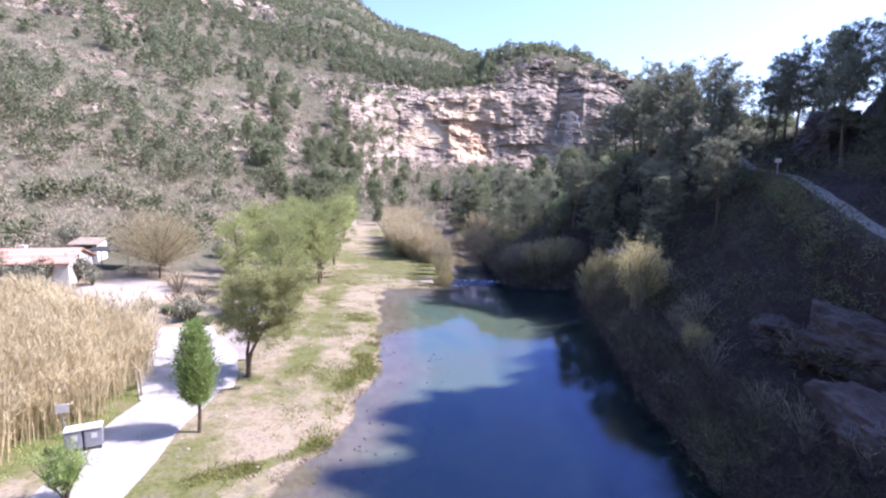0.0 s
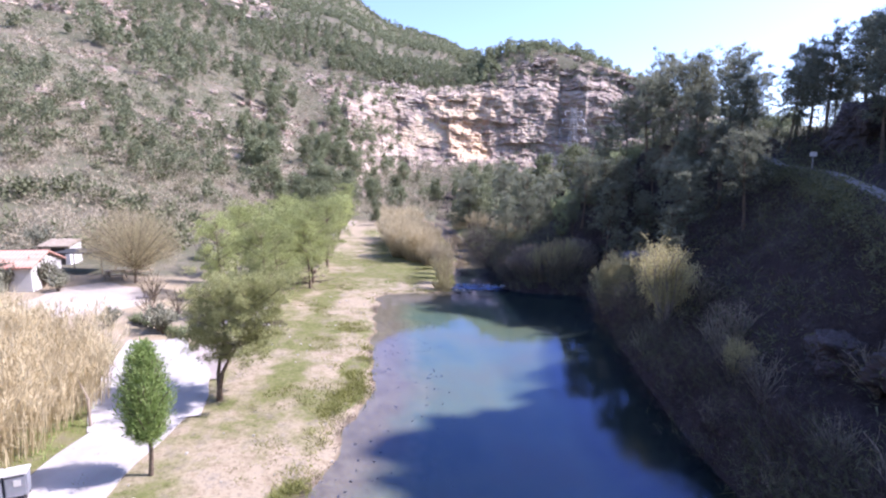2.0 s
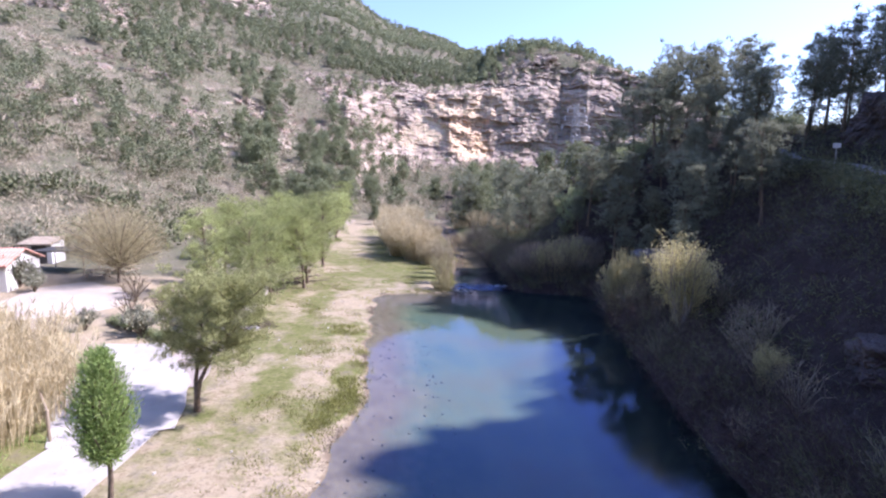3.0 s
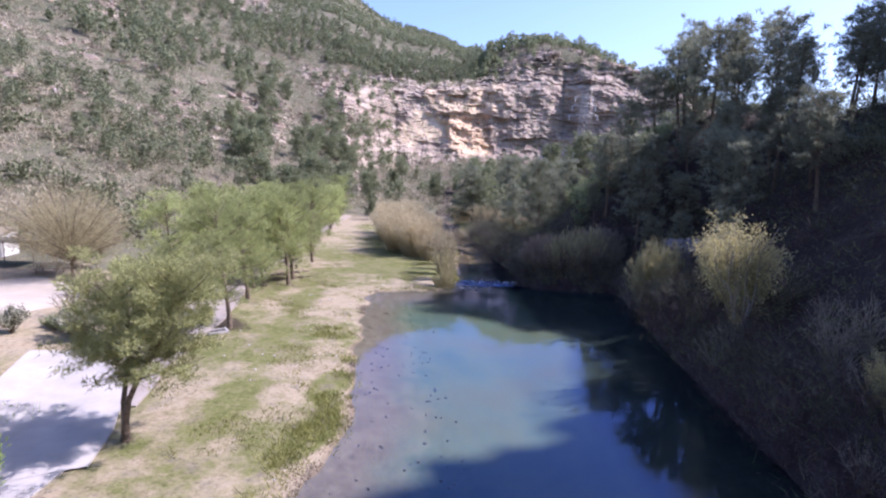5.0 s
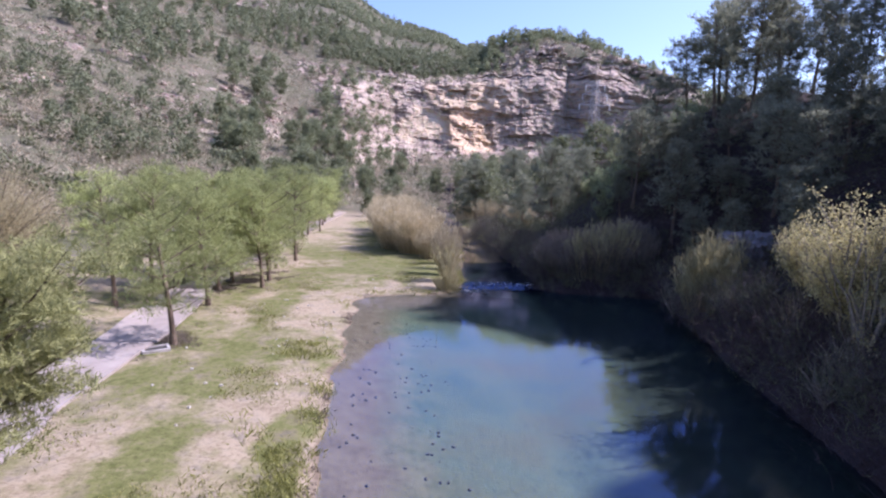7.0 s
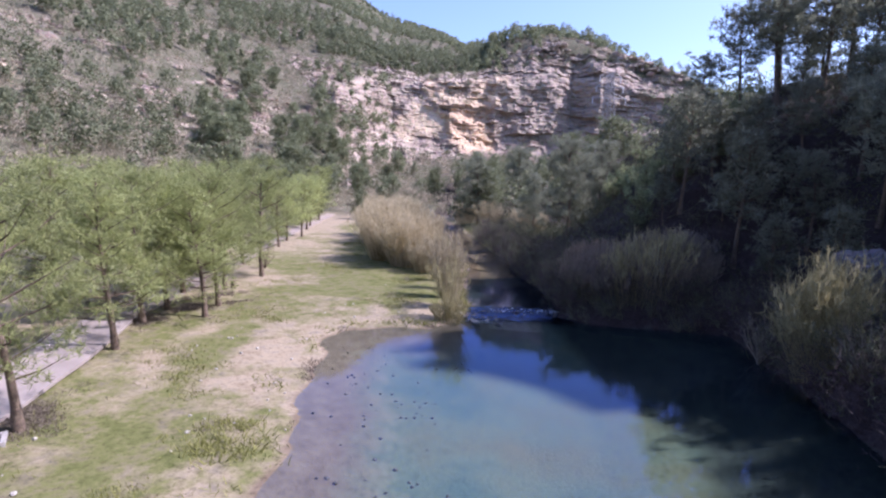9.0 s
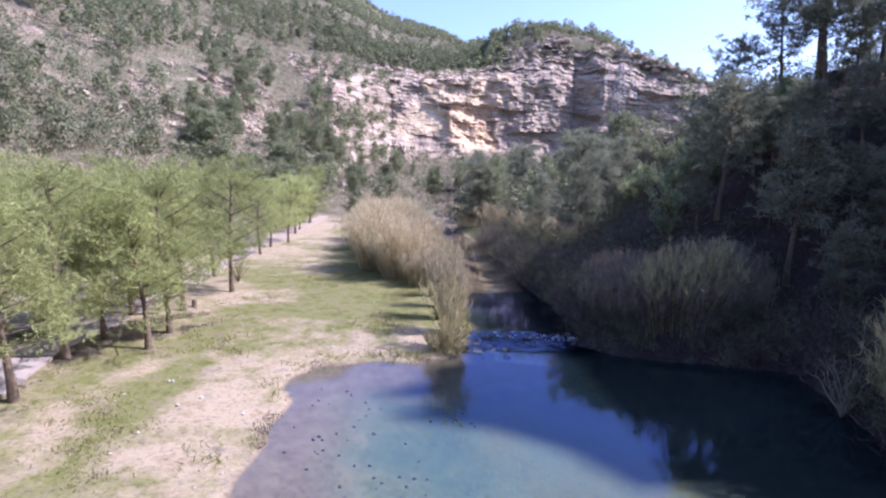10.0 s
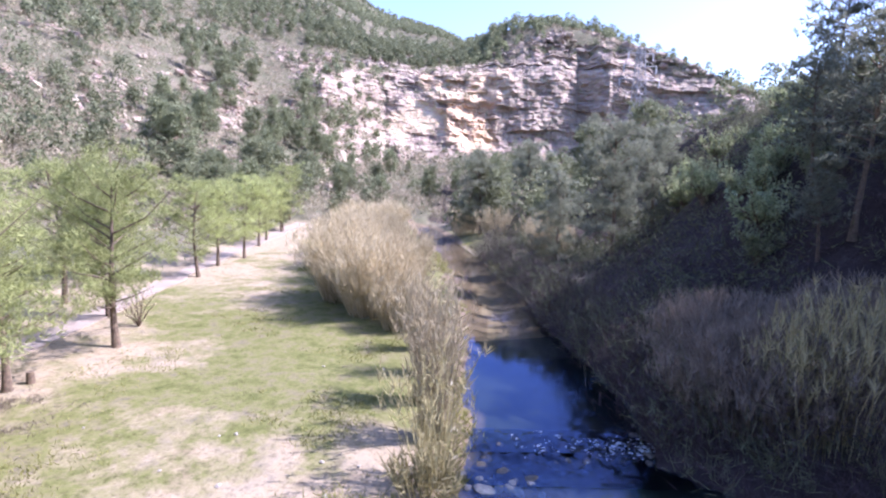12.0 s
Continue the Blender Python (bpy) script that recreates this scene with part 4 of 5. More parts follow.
rng = np.random.default_rng(14)
face = CLIFF_AT[rng.permutation(np.flatnonzero(CLIFF_GREEN > rng.random(len(CLIFF_GREEN))))[:1500]] - np.array([0, 0, 0.3])
scattered("hillside_scrub", face[:900], 1.9, 1.2, 36, 0.6, M_GREENSCRUB, "bushes growing on the ledges of the cliff", "shrubs", 15, 0.8, 0.4)
scattered("hillside_scrub", face[900:], 1.5, 1.1, 36, 0.6, M_SCRUB, "dry bushes growing on the ledges of the cliff", "shrubs", 18, 0.8, 0.25)
far_crowns("rim_pine_woods", thinned(polar_spots(700, (-18, 0), (256, 300), 16, lambda x, y, b, r: 0.40 + 0.2 * (r < 266)), 4.4), 5.4, 1.8, 120, 0.78, "pines leaning over the edge of the cliff", 17)
scattered("bare_trees", polar_spots(520, (-22, 12), (95, 205), 21, lambda x, y, b, r: 0.6 + 0 * x), 4.2, 1.7, 120, 0.9, M_SCRUB, "leafless grey-brown trees on the valley floor", "trees", 22, 0.9, 0.09)
scattered("orchard_trees", polar_spots(420, (-62, -24), (50, 125), 23, lambda x, y, b, r: 0.8 * (x < -34)), 3.2, 1.5, 130, 0.7, M_SCRUB, "bare grey-brown orchard trees on low terraces", "trees", 24, 0.9, 0.1)
scattered("orchard_trees", polar_spots(200, (-62, -24), (50, 125), 25, lambda x, y, b, r: 0.8 * (x < -34)), 3.0, 1.6, 110, 0.6, M_GREENSCRUB, "green olive trees among the terraces", "trees", 26)
rim = polar_spots(1500, (-3, 30), (259, 300), 5, lambda x, y, b, r: (0.05 + 0.5 * (b < 0.5)) + 0.8 * smooth(r, 278, 290) * (1 - 0.6 * smooth(b, 8, 16)))
end = CLIFF_AT[np.degrees(np.arctan2(CLIFF_AT[:, 0], CLIFF_AT[:, 1] - 20)) < -11.0]
end = end[(end[:, 2] > 12) & (end[:, 2] < 58)]
far_crowns("far_pine_woods", thinned(end[np.random.default_rng(31).permutation(len(end))[:420]], 4.5)[:60] - np.array([0, 0, 0.6]), 5.0, 1.9, 110, 0.8, "small pines among the broken rock at the cliff's end", 32)
far_crowns("rim_pine_woods", thinned(rim, 2.9), 5.4, 1.6, 120, 0.72, "dense pine wood along the top of the cliff", 9)


# ---- reeds ----
def reeds(name, spots, h, mat, label, seed, leaf=0.6, plume=True, leafy_stems=11, width=0.034, flare=0.22, stem=0.017):
    """Cane stems with drooping leaves and feathery tops, from the root spots (x, y, rho, outward x, outward y)."""
    rng = np.random.default_rng(seed)
    x, y, rho, ox, oy = np.array(spots).T
    z = height(x, y)[0] - 0.05
    n = len(x)
    hh = h * (0.62 + 0.38 * np.sqrt(1 - 0.97 * rho ** 2)) * (0.88 + 0.12 * wob(x, y, 0.8, seed)) * rng.uniform(0.62, 1.1, n)
    root = np.stack([x, y, z], 1)
    lx, ly = rng.normal(size=n) * 0.10 + flare * ox * rho, rng.normal(size=n) * 0.10 + flare * oy * rho
    leanv = np.stack([lx, ly, 1 - 0.4 * (lx * lx + ly * ly)], 1)
    mid = root + leanv * hh[:, None] * 0.55 * np.array([0.8, 0.8, 1])
    top = root + leanv * hh[:, None] + np.stack([rng.normal(size=n), rng.normal(size=n), np.zeros(n)], 1) * 0.07 * hh[:, None]
    side = unit(np.cross(leanv, rng.normal(size=leanv.shape))) * stem
    quads = np.stack([root - side, root + side, mid + side, mid - side, mid - side, mid + side, top + side * 0.4, top - side * 0.4], 1).reshape(-1, 3)
    qf = np.arange(len(quads)).reshape(-1, 4)
    tri = np.concatenate([qf[:, [0, 1, 2]], qf[:, [0, 2, 3]]])
    k = leafy_stems
    t = rng.uniform(0.08, 1.0, (n, k, 1)) ** 0.6
    c = (root[:, None] + (mid - root)[:, None] * np.minimum(t / 0.55, 1) + (top - mid)[:, None] * np.maximum((t - 0.55) / 0.45, 0)).reshape(-1, 3)
    d = unit(rng.normal(size=c.shape) * np.array([0.75, 0.75, 0.5]) + np.repeat(leanv, k, 0) * 1.1)
    lv, lf = blades(c, d, leaf * (0.5 + rng.random(len(c))), width, rng)
    pieces = [(quads, tri), (lv, lf)]
    if plume:
        c = np.repeat(top, 6, 0) - np.array([0, 0, 0.4]) * rng.random((6 * n, 1))
        d = unit(rng.normal(size=c.shape) * 0.4 + np.array([0, 0, 1.0]))
        pieces.append(blades(c, d, 0.36, 0.035, rng))
    v, f = joined(pieces)
    return tagged(place(name, mesh_of(name, v, f), mat), label, "reeds", kind="stuff")


def in_ellipses(n, shapes, seed):
    """Random spots inside ellipses (x, y, rx, ry, turn), by their area: each with its share of the radius and its way outwards."""
    rng = np.random.default_rng(seed)
    area = np.array([s[2] * s[3] for s in shapes])
    pick = rng.choice(len(shapes), n, p=area / area.sum())
    out = []
    for i in pick:
        x, y, rx, ry, a = shapes[i]
        r, t = math.sqrt(rng.random()), rng.uniform(0, 2 * math.pi)
        u, v = r * rx * math.cos(t), r * ry * math.sin(t)
        c, s = math.cos(radians(a)), math.sin(radians(a))
        px, py = c * u - s * v, s * u + c * v
        m = math.hypot(px, py) + 1e-6
        out.append((x + px, y + py, r, px / m, py / m))
    return out


reeds("reed_bed", in_ellipses(9500, [(-19.5, 20.8, 3.6, 4.4, 20), (-23, 22, 4.5, 5.5, 0), (-22, 15.5, 5.5, 4.5, 0), (-25.5, 24, 3, 3, 0), (-18.4, 24.0, 2.0, 2.4, 0)], 31), 4.6, M_REED, "tall dense bed of dry straw-coloured cane beside the path", 32, 0.75, True, 7, 0.024, 0.12)
for spot, n, h, words in (((-8.3, 69.6, 1.4, 1.5, 0), 700, 4.9, "broad clump of dry golden cane on the river bank"),
                          ((-10.7, 72.8, 1.5, 1.7, 10), 760, 5.6, "tall clump of dry golden cane on the river bank"),
                          ((-8.0, 74.2, 1.5, 1.9, 10), 700, 5.2, "dry golden cane behind the front clumps"),
                          ((-11.0, 78.6, 2.0, 2.0, 20), 850, 5.4, "dry golden cane farther along the bank"),
                          ((-13.6, 84.0, 1.9, 2.4, 20), 800, 5.2, "dry cane clump upstream on the river bank"),
                          ((-15.2, 90.0, 1.8, 2.4, 20), 600, 5.0, "far cane clump upstream on the river bank")):
    reeds("reed_bed", in_ellipses(n, [spot], 33 + int(h * 10)), h, M_REED, words, int(spot[1]), 0.62, True, 10, 0.032, 0.34)
reeds("reed_bed", in_ellipses(260, [(-6.4, 67.2, 0.9, 1.0, 0)], 37), 3.4, M_REED, "low dry cane beside the golden clump", 38, 0.5, True, 9, 0.03, 0.3)
reeds("reed_bed", in_ellipses(55, [(-3.3, 54.0, 0.4, 0.4, 0)], 35), 4.3, M_CANE_GREEN, "clump of leafy greenish-straw cane at the weir", 36, 0.2, True, 9, 0.034, 0.22, 0.012)
reeds("reed_bed", in_ellipses(90, [(-3.4, 53.9, 0.7, 0.6, 0)], 135), 1.2, M_CANE_GREEN, "leafy base of the cane clump at the weir", 136, 0.34, False, 10, 0.04, 0.5)
for spot, n, h in (((-3.4, 56.4, 0.4, 0.28, 0), 110, 4.8), ((-3.8, 58.8, 0.5, 0.3, 0), 150, 5.0), ((-4.3, 61.4, 0.45, 0.3, 0), 110, 4.4), ((-5.0, 64.2, 0.45, 0.3, 0), 80, 3.8)):
    reeds("reed_bed", in_ellipses(n, [spot], 45 + int(spot[1])), h, M_CANE_DRY, "group of tall dry canes along the stream", int(spot[1]) + 200, 0.24, True, 5, 0.024, 0.10, 0.016)
    reeds("reed_bed", in_ellipses(int(0.5 * n), [spot], 47 + int(spot[1])), 0.9, M_CANE_GREEN, "short green shoots round the canes' feet", int(spot[1]) + 300, 0.3, False, 8, 0.03, 0.5)
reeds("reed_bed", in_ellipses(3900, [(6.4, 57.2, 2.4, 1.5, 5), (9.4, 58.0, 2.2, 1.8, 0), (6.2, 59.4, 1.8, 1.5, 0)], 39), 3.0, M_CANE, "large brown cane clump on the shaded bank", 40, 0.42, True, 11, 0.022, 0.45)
reeds("reed_bed", in_ellipses(420, [(11.8, 46.8, 0.8, 0.8, 0)], 41), 4.2, M_CANE_GREEN, "pale yellow-green canes on the shaded bank", 42)
# paler cane colour stands in for sunlight on the brown clump's tips
reeds("reed_bed", in_ellipses(420, [(7.9, 56.4, 2.4, 1.0, 15)], 139), 4.1, M_CANE_GREEN, "pale plumed canes, bright for the brown clump's sunlit tips", 140, 0.3, True, 6, 0.024)
reeds("reed_bed", in_ellipses(500, [(3.4, 90.0, 1.2, 1.4, 0)], 43), 4.0, M_REED, "dry cane clump upstream on the bank", 44, 0.6, True, 10, 0.034, 0.4)
reeds("reed_bed", in_ellipses(500, [(-17, 118, 2.5, 2, 0), (-22, 116, 2.0, 1.6, 0)], 47), 4.0, M_REED, "dry cane farther up the valley floor", 48, 0.6, True, 10, 0.04, 0.35)
reeds("reed_bed", in_ellipses(450, [(-5, 112, 2, 2, 0), (-1.5, 106, 1.4, 1.4, 0)], 49), 3.8, M_REED, "dry cane beside the upper stream", 50, 0.6, True, 10, 0.04, 0.35)


# ---- rocks on the mountainside ----
def hill_rocks(name, pts, size, seed, label):
    """Angular outcrops: jittered twelve-cornered blocks, sunk in the slope."""
    rng = np.random.default_rng(seed)
    bm = bmesh.new()
    bmesh.ops.create_icosphere(bm, subdivisions=1, radius=0.5)
    base = np.array([v.co[:] for v in bm.verts])
    faces = np.array([[v.index for v in f.verts] for f in bm.faces])
    bm.free()
    n, k = len(pts), len(base)
    s = size * rng.uniform(0.3, 1.3, n) ** 1.5
    v = base[None] * (1 + 0.35 * rng.normal(size=(n, k, 1)).clip(-1.2, 1.2)) * np.stack([s * rng.uniform(0.8, 2.2, n), s, s * rng.uniform(0.5, 1.0, n)], 1)[:, None]
    a = rng.uniform(0, np.pi, n)[:, None]
    x, y = v[..., 0] * np.cos(a) - v[..., 1] * np.sin(a), v[..., 0] * np.sin(a) + v[..., 1] * np.cos(a)
    v = np.stack([x, y, v[..., 2]], -1) + np.asarray(pts)[:, None]
    f = (faces[None] + (np.arange(n) * k)[:, None, None]).reshape(-1, 3)
    me = mesh_of(name, v.reshape(-1, 3), f)
    me.attributes.new("fresh", "FLOAT", "POINT").data.foreach_set("value", np.repeat(rng.uniform(0, 0.3, n), k).astype(np.float32))
    tagged(place(name, me, M_CLIFF), label, "rocks", kind="stuff")


def ledges(x, y, b, r):
    return ((x < -36) | (r > 120)) * smooth(np.sin(r / 9.0 + 0.8 * wob(x, y, 25, 0.3)) + 0.6 * wob(x, y, 14, 1.1), 0.55, 1.2)


hill_rocks("hillside_rocks", polar_spots(9000, (-58, -8), (105, 340), 71, ledges), 2.0, 72, "pale limestone outcrops in bands across the hillside")
hill_rocks("hillside_rocks", polar_spots(420, (-52, -24), (330, 470), 73, lambda x, y, b, r: 0.9 * smooth(wob(x, y, 30, 0.8), -0.1, 0.4)), 9.0, 74, "pinkish rock outcrops high on the mountain")


def in_sector(b0, b1, r0, r1, n, seed, density=0.8):
    """Spots of a broken patch on the far hills, by bearing and distance."""
    return polar_spots(n, (b0, b1), (r0, r1), seed, lambda x, y, b, r: density * smooth(wob(x, y, 9, 0.1 * seed) + 0.5 * wob(x, y, 4, 1.3), -0.4, 0.3))


hill_rocks("hillside_rubble", in_sector(-21, -13.5, 168, 256, 4200, 75, 0.95), 2.0, 76, "pale rubble beside the cliff")
hill_rocks("hillside_rubble", in_sector(-29.5, -23.5, 148, 190, 900, 77, 0.9), 1.9, 78, "pale rubble among the hillside pines")
hill_rocks("hillside_rubble", in_sector(-34.5, -30.5, 140, 165, 220, 79), 1.7, 80, "pale rocky clearing on the hillside")
hill_rocks("hillside_rocks", in_sector(-52, -35, 228, 272, 1900, 81, 0.9), 2.6, 82, "pinkish broken outcrops above the pines")
hill_rocks("hillside_rocks", in_sector(-29.5, -24, 356, 392, 600, 83, 0.9), 3.0, 84, "pale scree high on the mountainside")
hill_rocks("hillside_rocks", in_sector(-24, -15, 300, 345, 420, 85, 0.8), 2.0, 86, "pale rock ledge along the mountainside")
hill_rocks("cliff_top_rocks", in_sector(-13, 20, 254, 288, 3600, 87, 1.0), 2.3, 88, "broken pinkish rock above the cliff's edge")
scattered("hillside_scrub", polar_spots(900, (-4, 16), (256, 290), 91, lambda x, y, b, r: 0.6 + 0 * x), 1.5, 1.1, 30, 0.6, M_SCRUB, "dry scrub on the rocky slope above the cliff", "shrubs", 92, 0.8, 0.3)


# ---- cover of the shaded slope and the banks ----
def slope_spots(n, x_range, y_range, seed, keep):
    rng = np.random.default_rng(seed)
    x, y = rng.uniform(*x_range, n), rng.uniform(*y_range, n)
    z, d = height(x, y)
    off = x - np.interp(y, TRACK_Y, TRACK_X)
    road = (off > -1.6) & (off < 1.0)
    k = (keep(x, y, d) > rng.random(n)) & (d > 0.3) & ~(road & (y < 62)) & (x > np.interp(y, [0, 55, 66, 77, 89, 105, 125], [3, 0.5, 0.5, -0.8, -3, -7, -12]))
    return np.stack([x, y, z - 0.1], 1)[k]


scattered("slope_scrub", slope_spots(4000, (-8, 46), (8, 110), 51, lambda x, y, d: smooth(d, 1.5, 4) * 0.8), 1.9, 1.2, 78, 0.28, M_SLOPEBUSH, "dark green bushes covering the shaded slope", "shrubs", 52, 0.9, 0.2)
scattered("slope_scrub", slope_spots(3000, (-10, 38), (10, 110), 53, lambda x, y, d: 0.9 * (1 - smooth(d, 8, 14)) * (1 - 0.85 * smooth(y, 66, 74))), 2.0, 1.2, 70, 0.6, M_SHADE_BRUSH, "bare brush on the river slope, darkened for its shade", "shrubs", 54, 1.0, 0.03)
edge = np.array([(np.interp(y, TRACK_Y, TRACK_X) - 1.5 - 0.7 * abs(math.sin(3 * y)), y) for y in np.arange(22, 62, 0.45)])
edge = np.concatenate([edge, height(edge[:, 0], edge[:, 1])[0][:, None] - 0.2], 1)
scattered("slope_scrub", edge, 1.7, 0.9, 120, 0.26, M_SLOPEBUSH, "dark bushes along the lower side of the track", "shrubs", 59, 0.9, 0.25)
scattered("slope_scrub", slope_spots(1500, (6, 46), (4, 110), 55, lambda x, y, d: 0.7 + 0 * d), 0.7, 0.7, 60, 0.35, M_SHADE_BRUSH, "dry grass tussocks, darkened for the slope's shade", "shrubs", 56, 0.8, 0.1)


def overhang(n, seed, mat, label):
    """Brush that leans out over the water from the steep bank."""
    rng = np.random.default_rng(seed)
    x, y = rng.uniform(-6, 15, 14 * n), rng.uniform(8, 95, 14 * n)
    z, d = height(x, y)
    k = (d > -0.1) & (d < 2.6) & (x > np.interp(y, [8, 53, 56, 66, 77, 89, 105], [4, 4, 1.5, -0.2, -1.5, -3.7, -8]))
    x, y, z = x[k][:n], y[k][:n], z[k][:n]
    m = 110
    c = np.repeat(np.stack([x, y, z], 1), m, 0)
    lean = np.repeat(np.stack([-rng.uniform(0.1, 0.9, len(x)), rng.normal(size=len(x)) * 0.3, np.ones(len(x))], 1), m, 0)
    t = rng.random((len(c), 1))
    size = np.repeat(rng.uniform(1.2, 3.0, len(x)), m)[:, None]
    root = c + unit(lean + 0.45 * rng.normal(size=c.shape)) * t * size
    v, f = blades(root, unit(lean + 0.9 * rng.normal(size=c.shape)), rng.uniform(0.25, 0.7, len(c)), 0.017, rng)
    return tagged(place("bank_brush", mesh_of("bank_brush", v, f), mat), label, "shrubs", kind="stuff")


overhang(760, 57, M_SHADE_BRUSH, "bare branches leaning over the water")
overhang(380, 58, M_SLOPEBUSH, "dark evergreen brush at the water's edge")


def twigs(seed, h, spread, n_limb, n_leaf, leaf, slim=0.5, up=0.6):
    """A many-stemmed shrub: bent stems from the root with small leaves along their upper half."""
    rng = np.random.default_rng(seed)
    wood, roots, dirs = [], [], []
    for i in range(n_limb):
        az, r = i * 2.4, spread * math.sqrt((i + 0.5) / n_limb)
        tip = np.array([r * math.cos(az), r * math.sin(az), h * (0.65 + 0.4 * rng.random()) * (1 - 0.25 * (r / spread) ** 2)])
        q = np.linspace(0, 1, 6)[:, None]
        pts = tip * np.array([1, 1, 0]) * q ** 1.4 + np.array([0, 0, tip[2]]) * q + rng.normal(size=(6, 3)) * 0.05 * h * q * (1 - 0.4 * q)
        wood.append(tube(pts, 0.035 * h / 3 * (1.15 - q[:, 0]) + 0.004, 4))
        for _ in range(4):
            k = rng.uniform(0.4, 0.9)
            base = np.array([np.interp(k, q[:, 0], pts[:, j]) for j in range(3)])
            end = base + (unit(rng.normal(size=(1, 3)))[0] + np.array([0, 0, 0.8])) * 0.16 * h
            wood.append(tube(np.stack([base, (base + end) / 2 + rng.normal(size=3) * 0.01 * h, end]), [0.012, 0.009, 0.004], 3))
            m = n_leaf // (n_limb * 5)
            roots.append(base + (end - base) * rng.random((m, 1)) + rng.normal(size=(m, 3)) * 0.025 * h)
        m = n_leaf // (n_limb * 5)
        k = rng.uniform(0.45, 1, m)
        roots.append(np.stack([np.interp(k, q[:, 0], pts[:, j]) for j in range(3)], 1) + rng.normal(size=(m, 3)) * 0.02 * h)
    roots = np.concatenate(roots)
    dirs = unit(rng.normal(size=roots.shape) + np.array([0, 0, up]))
    v, f = leaves(roots, dirs, leaf * rng.uniform(0.6, 1.3, len(roots)), leaf * slim, rng)
    wv, wf = joined(wood)
    return mesh_of("trunk", wv, wf, True), mesh_of("leaves", v, f)


def shrub(name, meshes, wood_mat, leaf_mat, x, y, s, label, group="", sink=0.05, rz=0):
    e = thing(name, label=label, category="shrub", group=group)
    place("trunk", meshes[0], wood_mat, e)
    place("foliage", meshes[1], leaf_mat, e)
    e.matrix_basis = pose(x, y, hz(x, y) - sink, 0, 0, rz) @ Matrix.Diagonal((s, s, s, 1))
    return e


# leaf colour brighter than the other slope bushes, standing for sunlit patches
evergreen = shrub("evergreen_bush", twigs(78, 2.4, 1.35, 16, 2000, 0.17, 0.38), M_BARK, M_OLIVE, 13.2, 68.0, 1.0, "rounded olive-green bush on the half-shaded slope, brightened to look sunlit", "bushes on the slope")
for i in range(30):
    y = 64.5 + 0.7 * i + 0.6 * math.sin(2.7 * i)
    x = 9.5 + 0.05 * i + 8.5 * (0.5 + 0.5 * math.sin(4.3 * i + 0.6))
    copy_thing(evergreen, pose(x, y, hz(x, y) - 0.1, 0, 0, 71 * i) @ Matrix.Diagonal((0.75 + 0.5 * (i % 5) / 4,) * 3 + (1,)))
for i in range(9):                                                  # low hedge between the slab and the yard
    x, y = -22.4 + 0.5 * i, 34.9 - 0.12 * i
    tagged(copy_thing(evergreen, pose(x, y, hz(x, y) - 0.1, 0, 0, 40 * i) @ Matrix.Diagonal((0.36 + 0.04 * (i % 3),) * 3 + (1,))), "low dark green bush in a row beside the yard", "shrub", "low hedge beside the yard")
willow = shrub("willow_shrub", twigs(71, 6.2, 1.9, 44, 15000, 0.12), M_PALEBARK, M_YELLOW, 12.6, 36.2, 1.0, "tall yellow-leaved shrub on the shaded slope", "yellow shrubs on the slope")
for x, y, s, rz in ((13.6, 41.0, 0.75, 70), (13.4, 38.6, 0.7, 200), (13.0, 27.0, 0.40, 30)):
    copy_thing(willow, pose(x, y, hz(x, y) - 0.05, 0, 0, rz) @ Matrix.Diagonal((s, s, s, 1)))
stalks = shrub("willow_shrub", twigs(75, 6.4, 1.5, 10, 2600, 0.11), M_PALEBARK, M_YELLOW, 12.1, 34.9, 1.0, "tall sparse yellow-leaved stalks beside the shrub", "yellow shrubs on the slope")
sapling = shrub("olive_sapling", twigs(72, 2.2, 0.85, 14, 2600, 0.20, 0.14, 1.0), M_BARK, M_POPLAR, -12.4, 14.3, 1.1, "small feathery fresh green sapling with bent stems at the path's edge")
bare = shrub("bare_shrub", twigs(73, 2.0, 1.1, 14, 160, 0.1), M_BARK, M_TWIG, -18.9, 65.0, 1.0, "leafless shrub with fanned brown stems on sand", "bare shrubs")
for x, y, s, rz in ((-22.5, 36.6, 1.2, 40), (-21.3, 38.0, 1.1, 160), (-24.5, 40.0, 1.3, 250), (-23.6, 31.8, 0.8, 10)):
    copy_thing(bare, pose(x, y, hz(x, y) - 0.05, 0, 0, rz) @ Matrix.Diagonal((s, s, s, 1)))
pale = shrub("bare_shrub", twigs(76, 2.6, 1.5, 22, 110, 0.09), M_PALEBARK, M_TWIG, 13.4, 30.4, 0.9, "leafless shrub with pale bent twigs on the shaded slope", "bare shrubs")
for i in range(26):
    y = 13 + 1.62 * i + 0.9 * math.sin(2.1 * i)
    x = 12.6 + 1.7 * math.sin(1.3 * i) + (1.6 if i % 3 == 0 else 0) + 0.09 * max(0, 24 - y)
    copy_thing(pale, pose(x, y, hz(x, y) - 0.05, 0, -8, 57 * i) @ Matrix.Diagonal((0.75 + 0.3 * (i % 4) / 3,) * 3 + (1,)))
bush = shrub("olive_bush", twigs(74, 3.0, 1.7, 18, 1800, 0.22), M_BARK, M_GREYBUSH, -19.8, 34.0, 0.75, "grey-green bush between the yard and the path", "bushes round the yard")
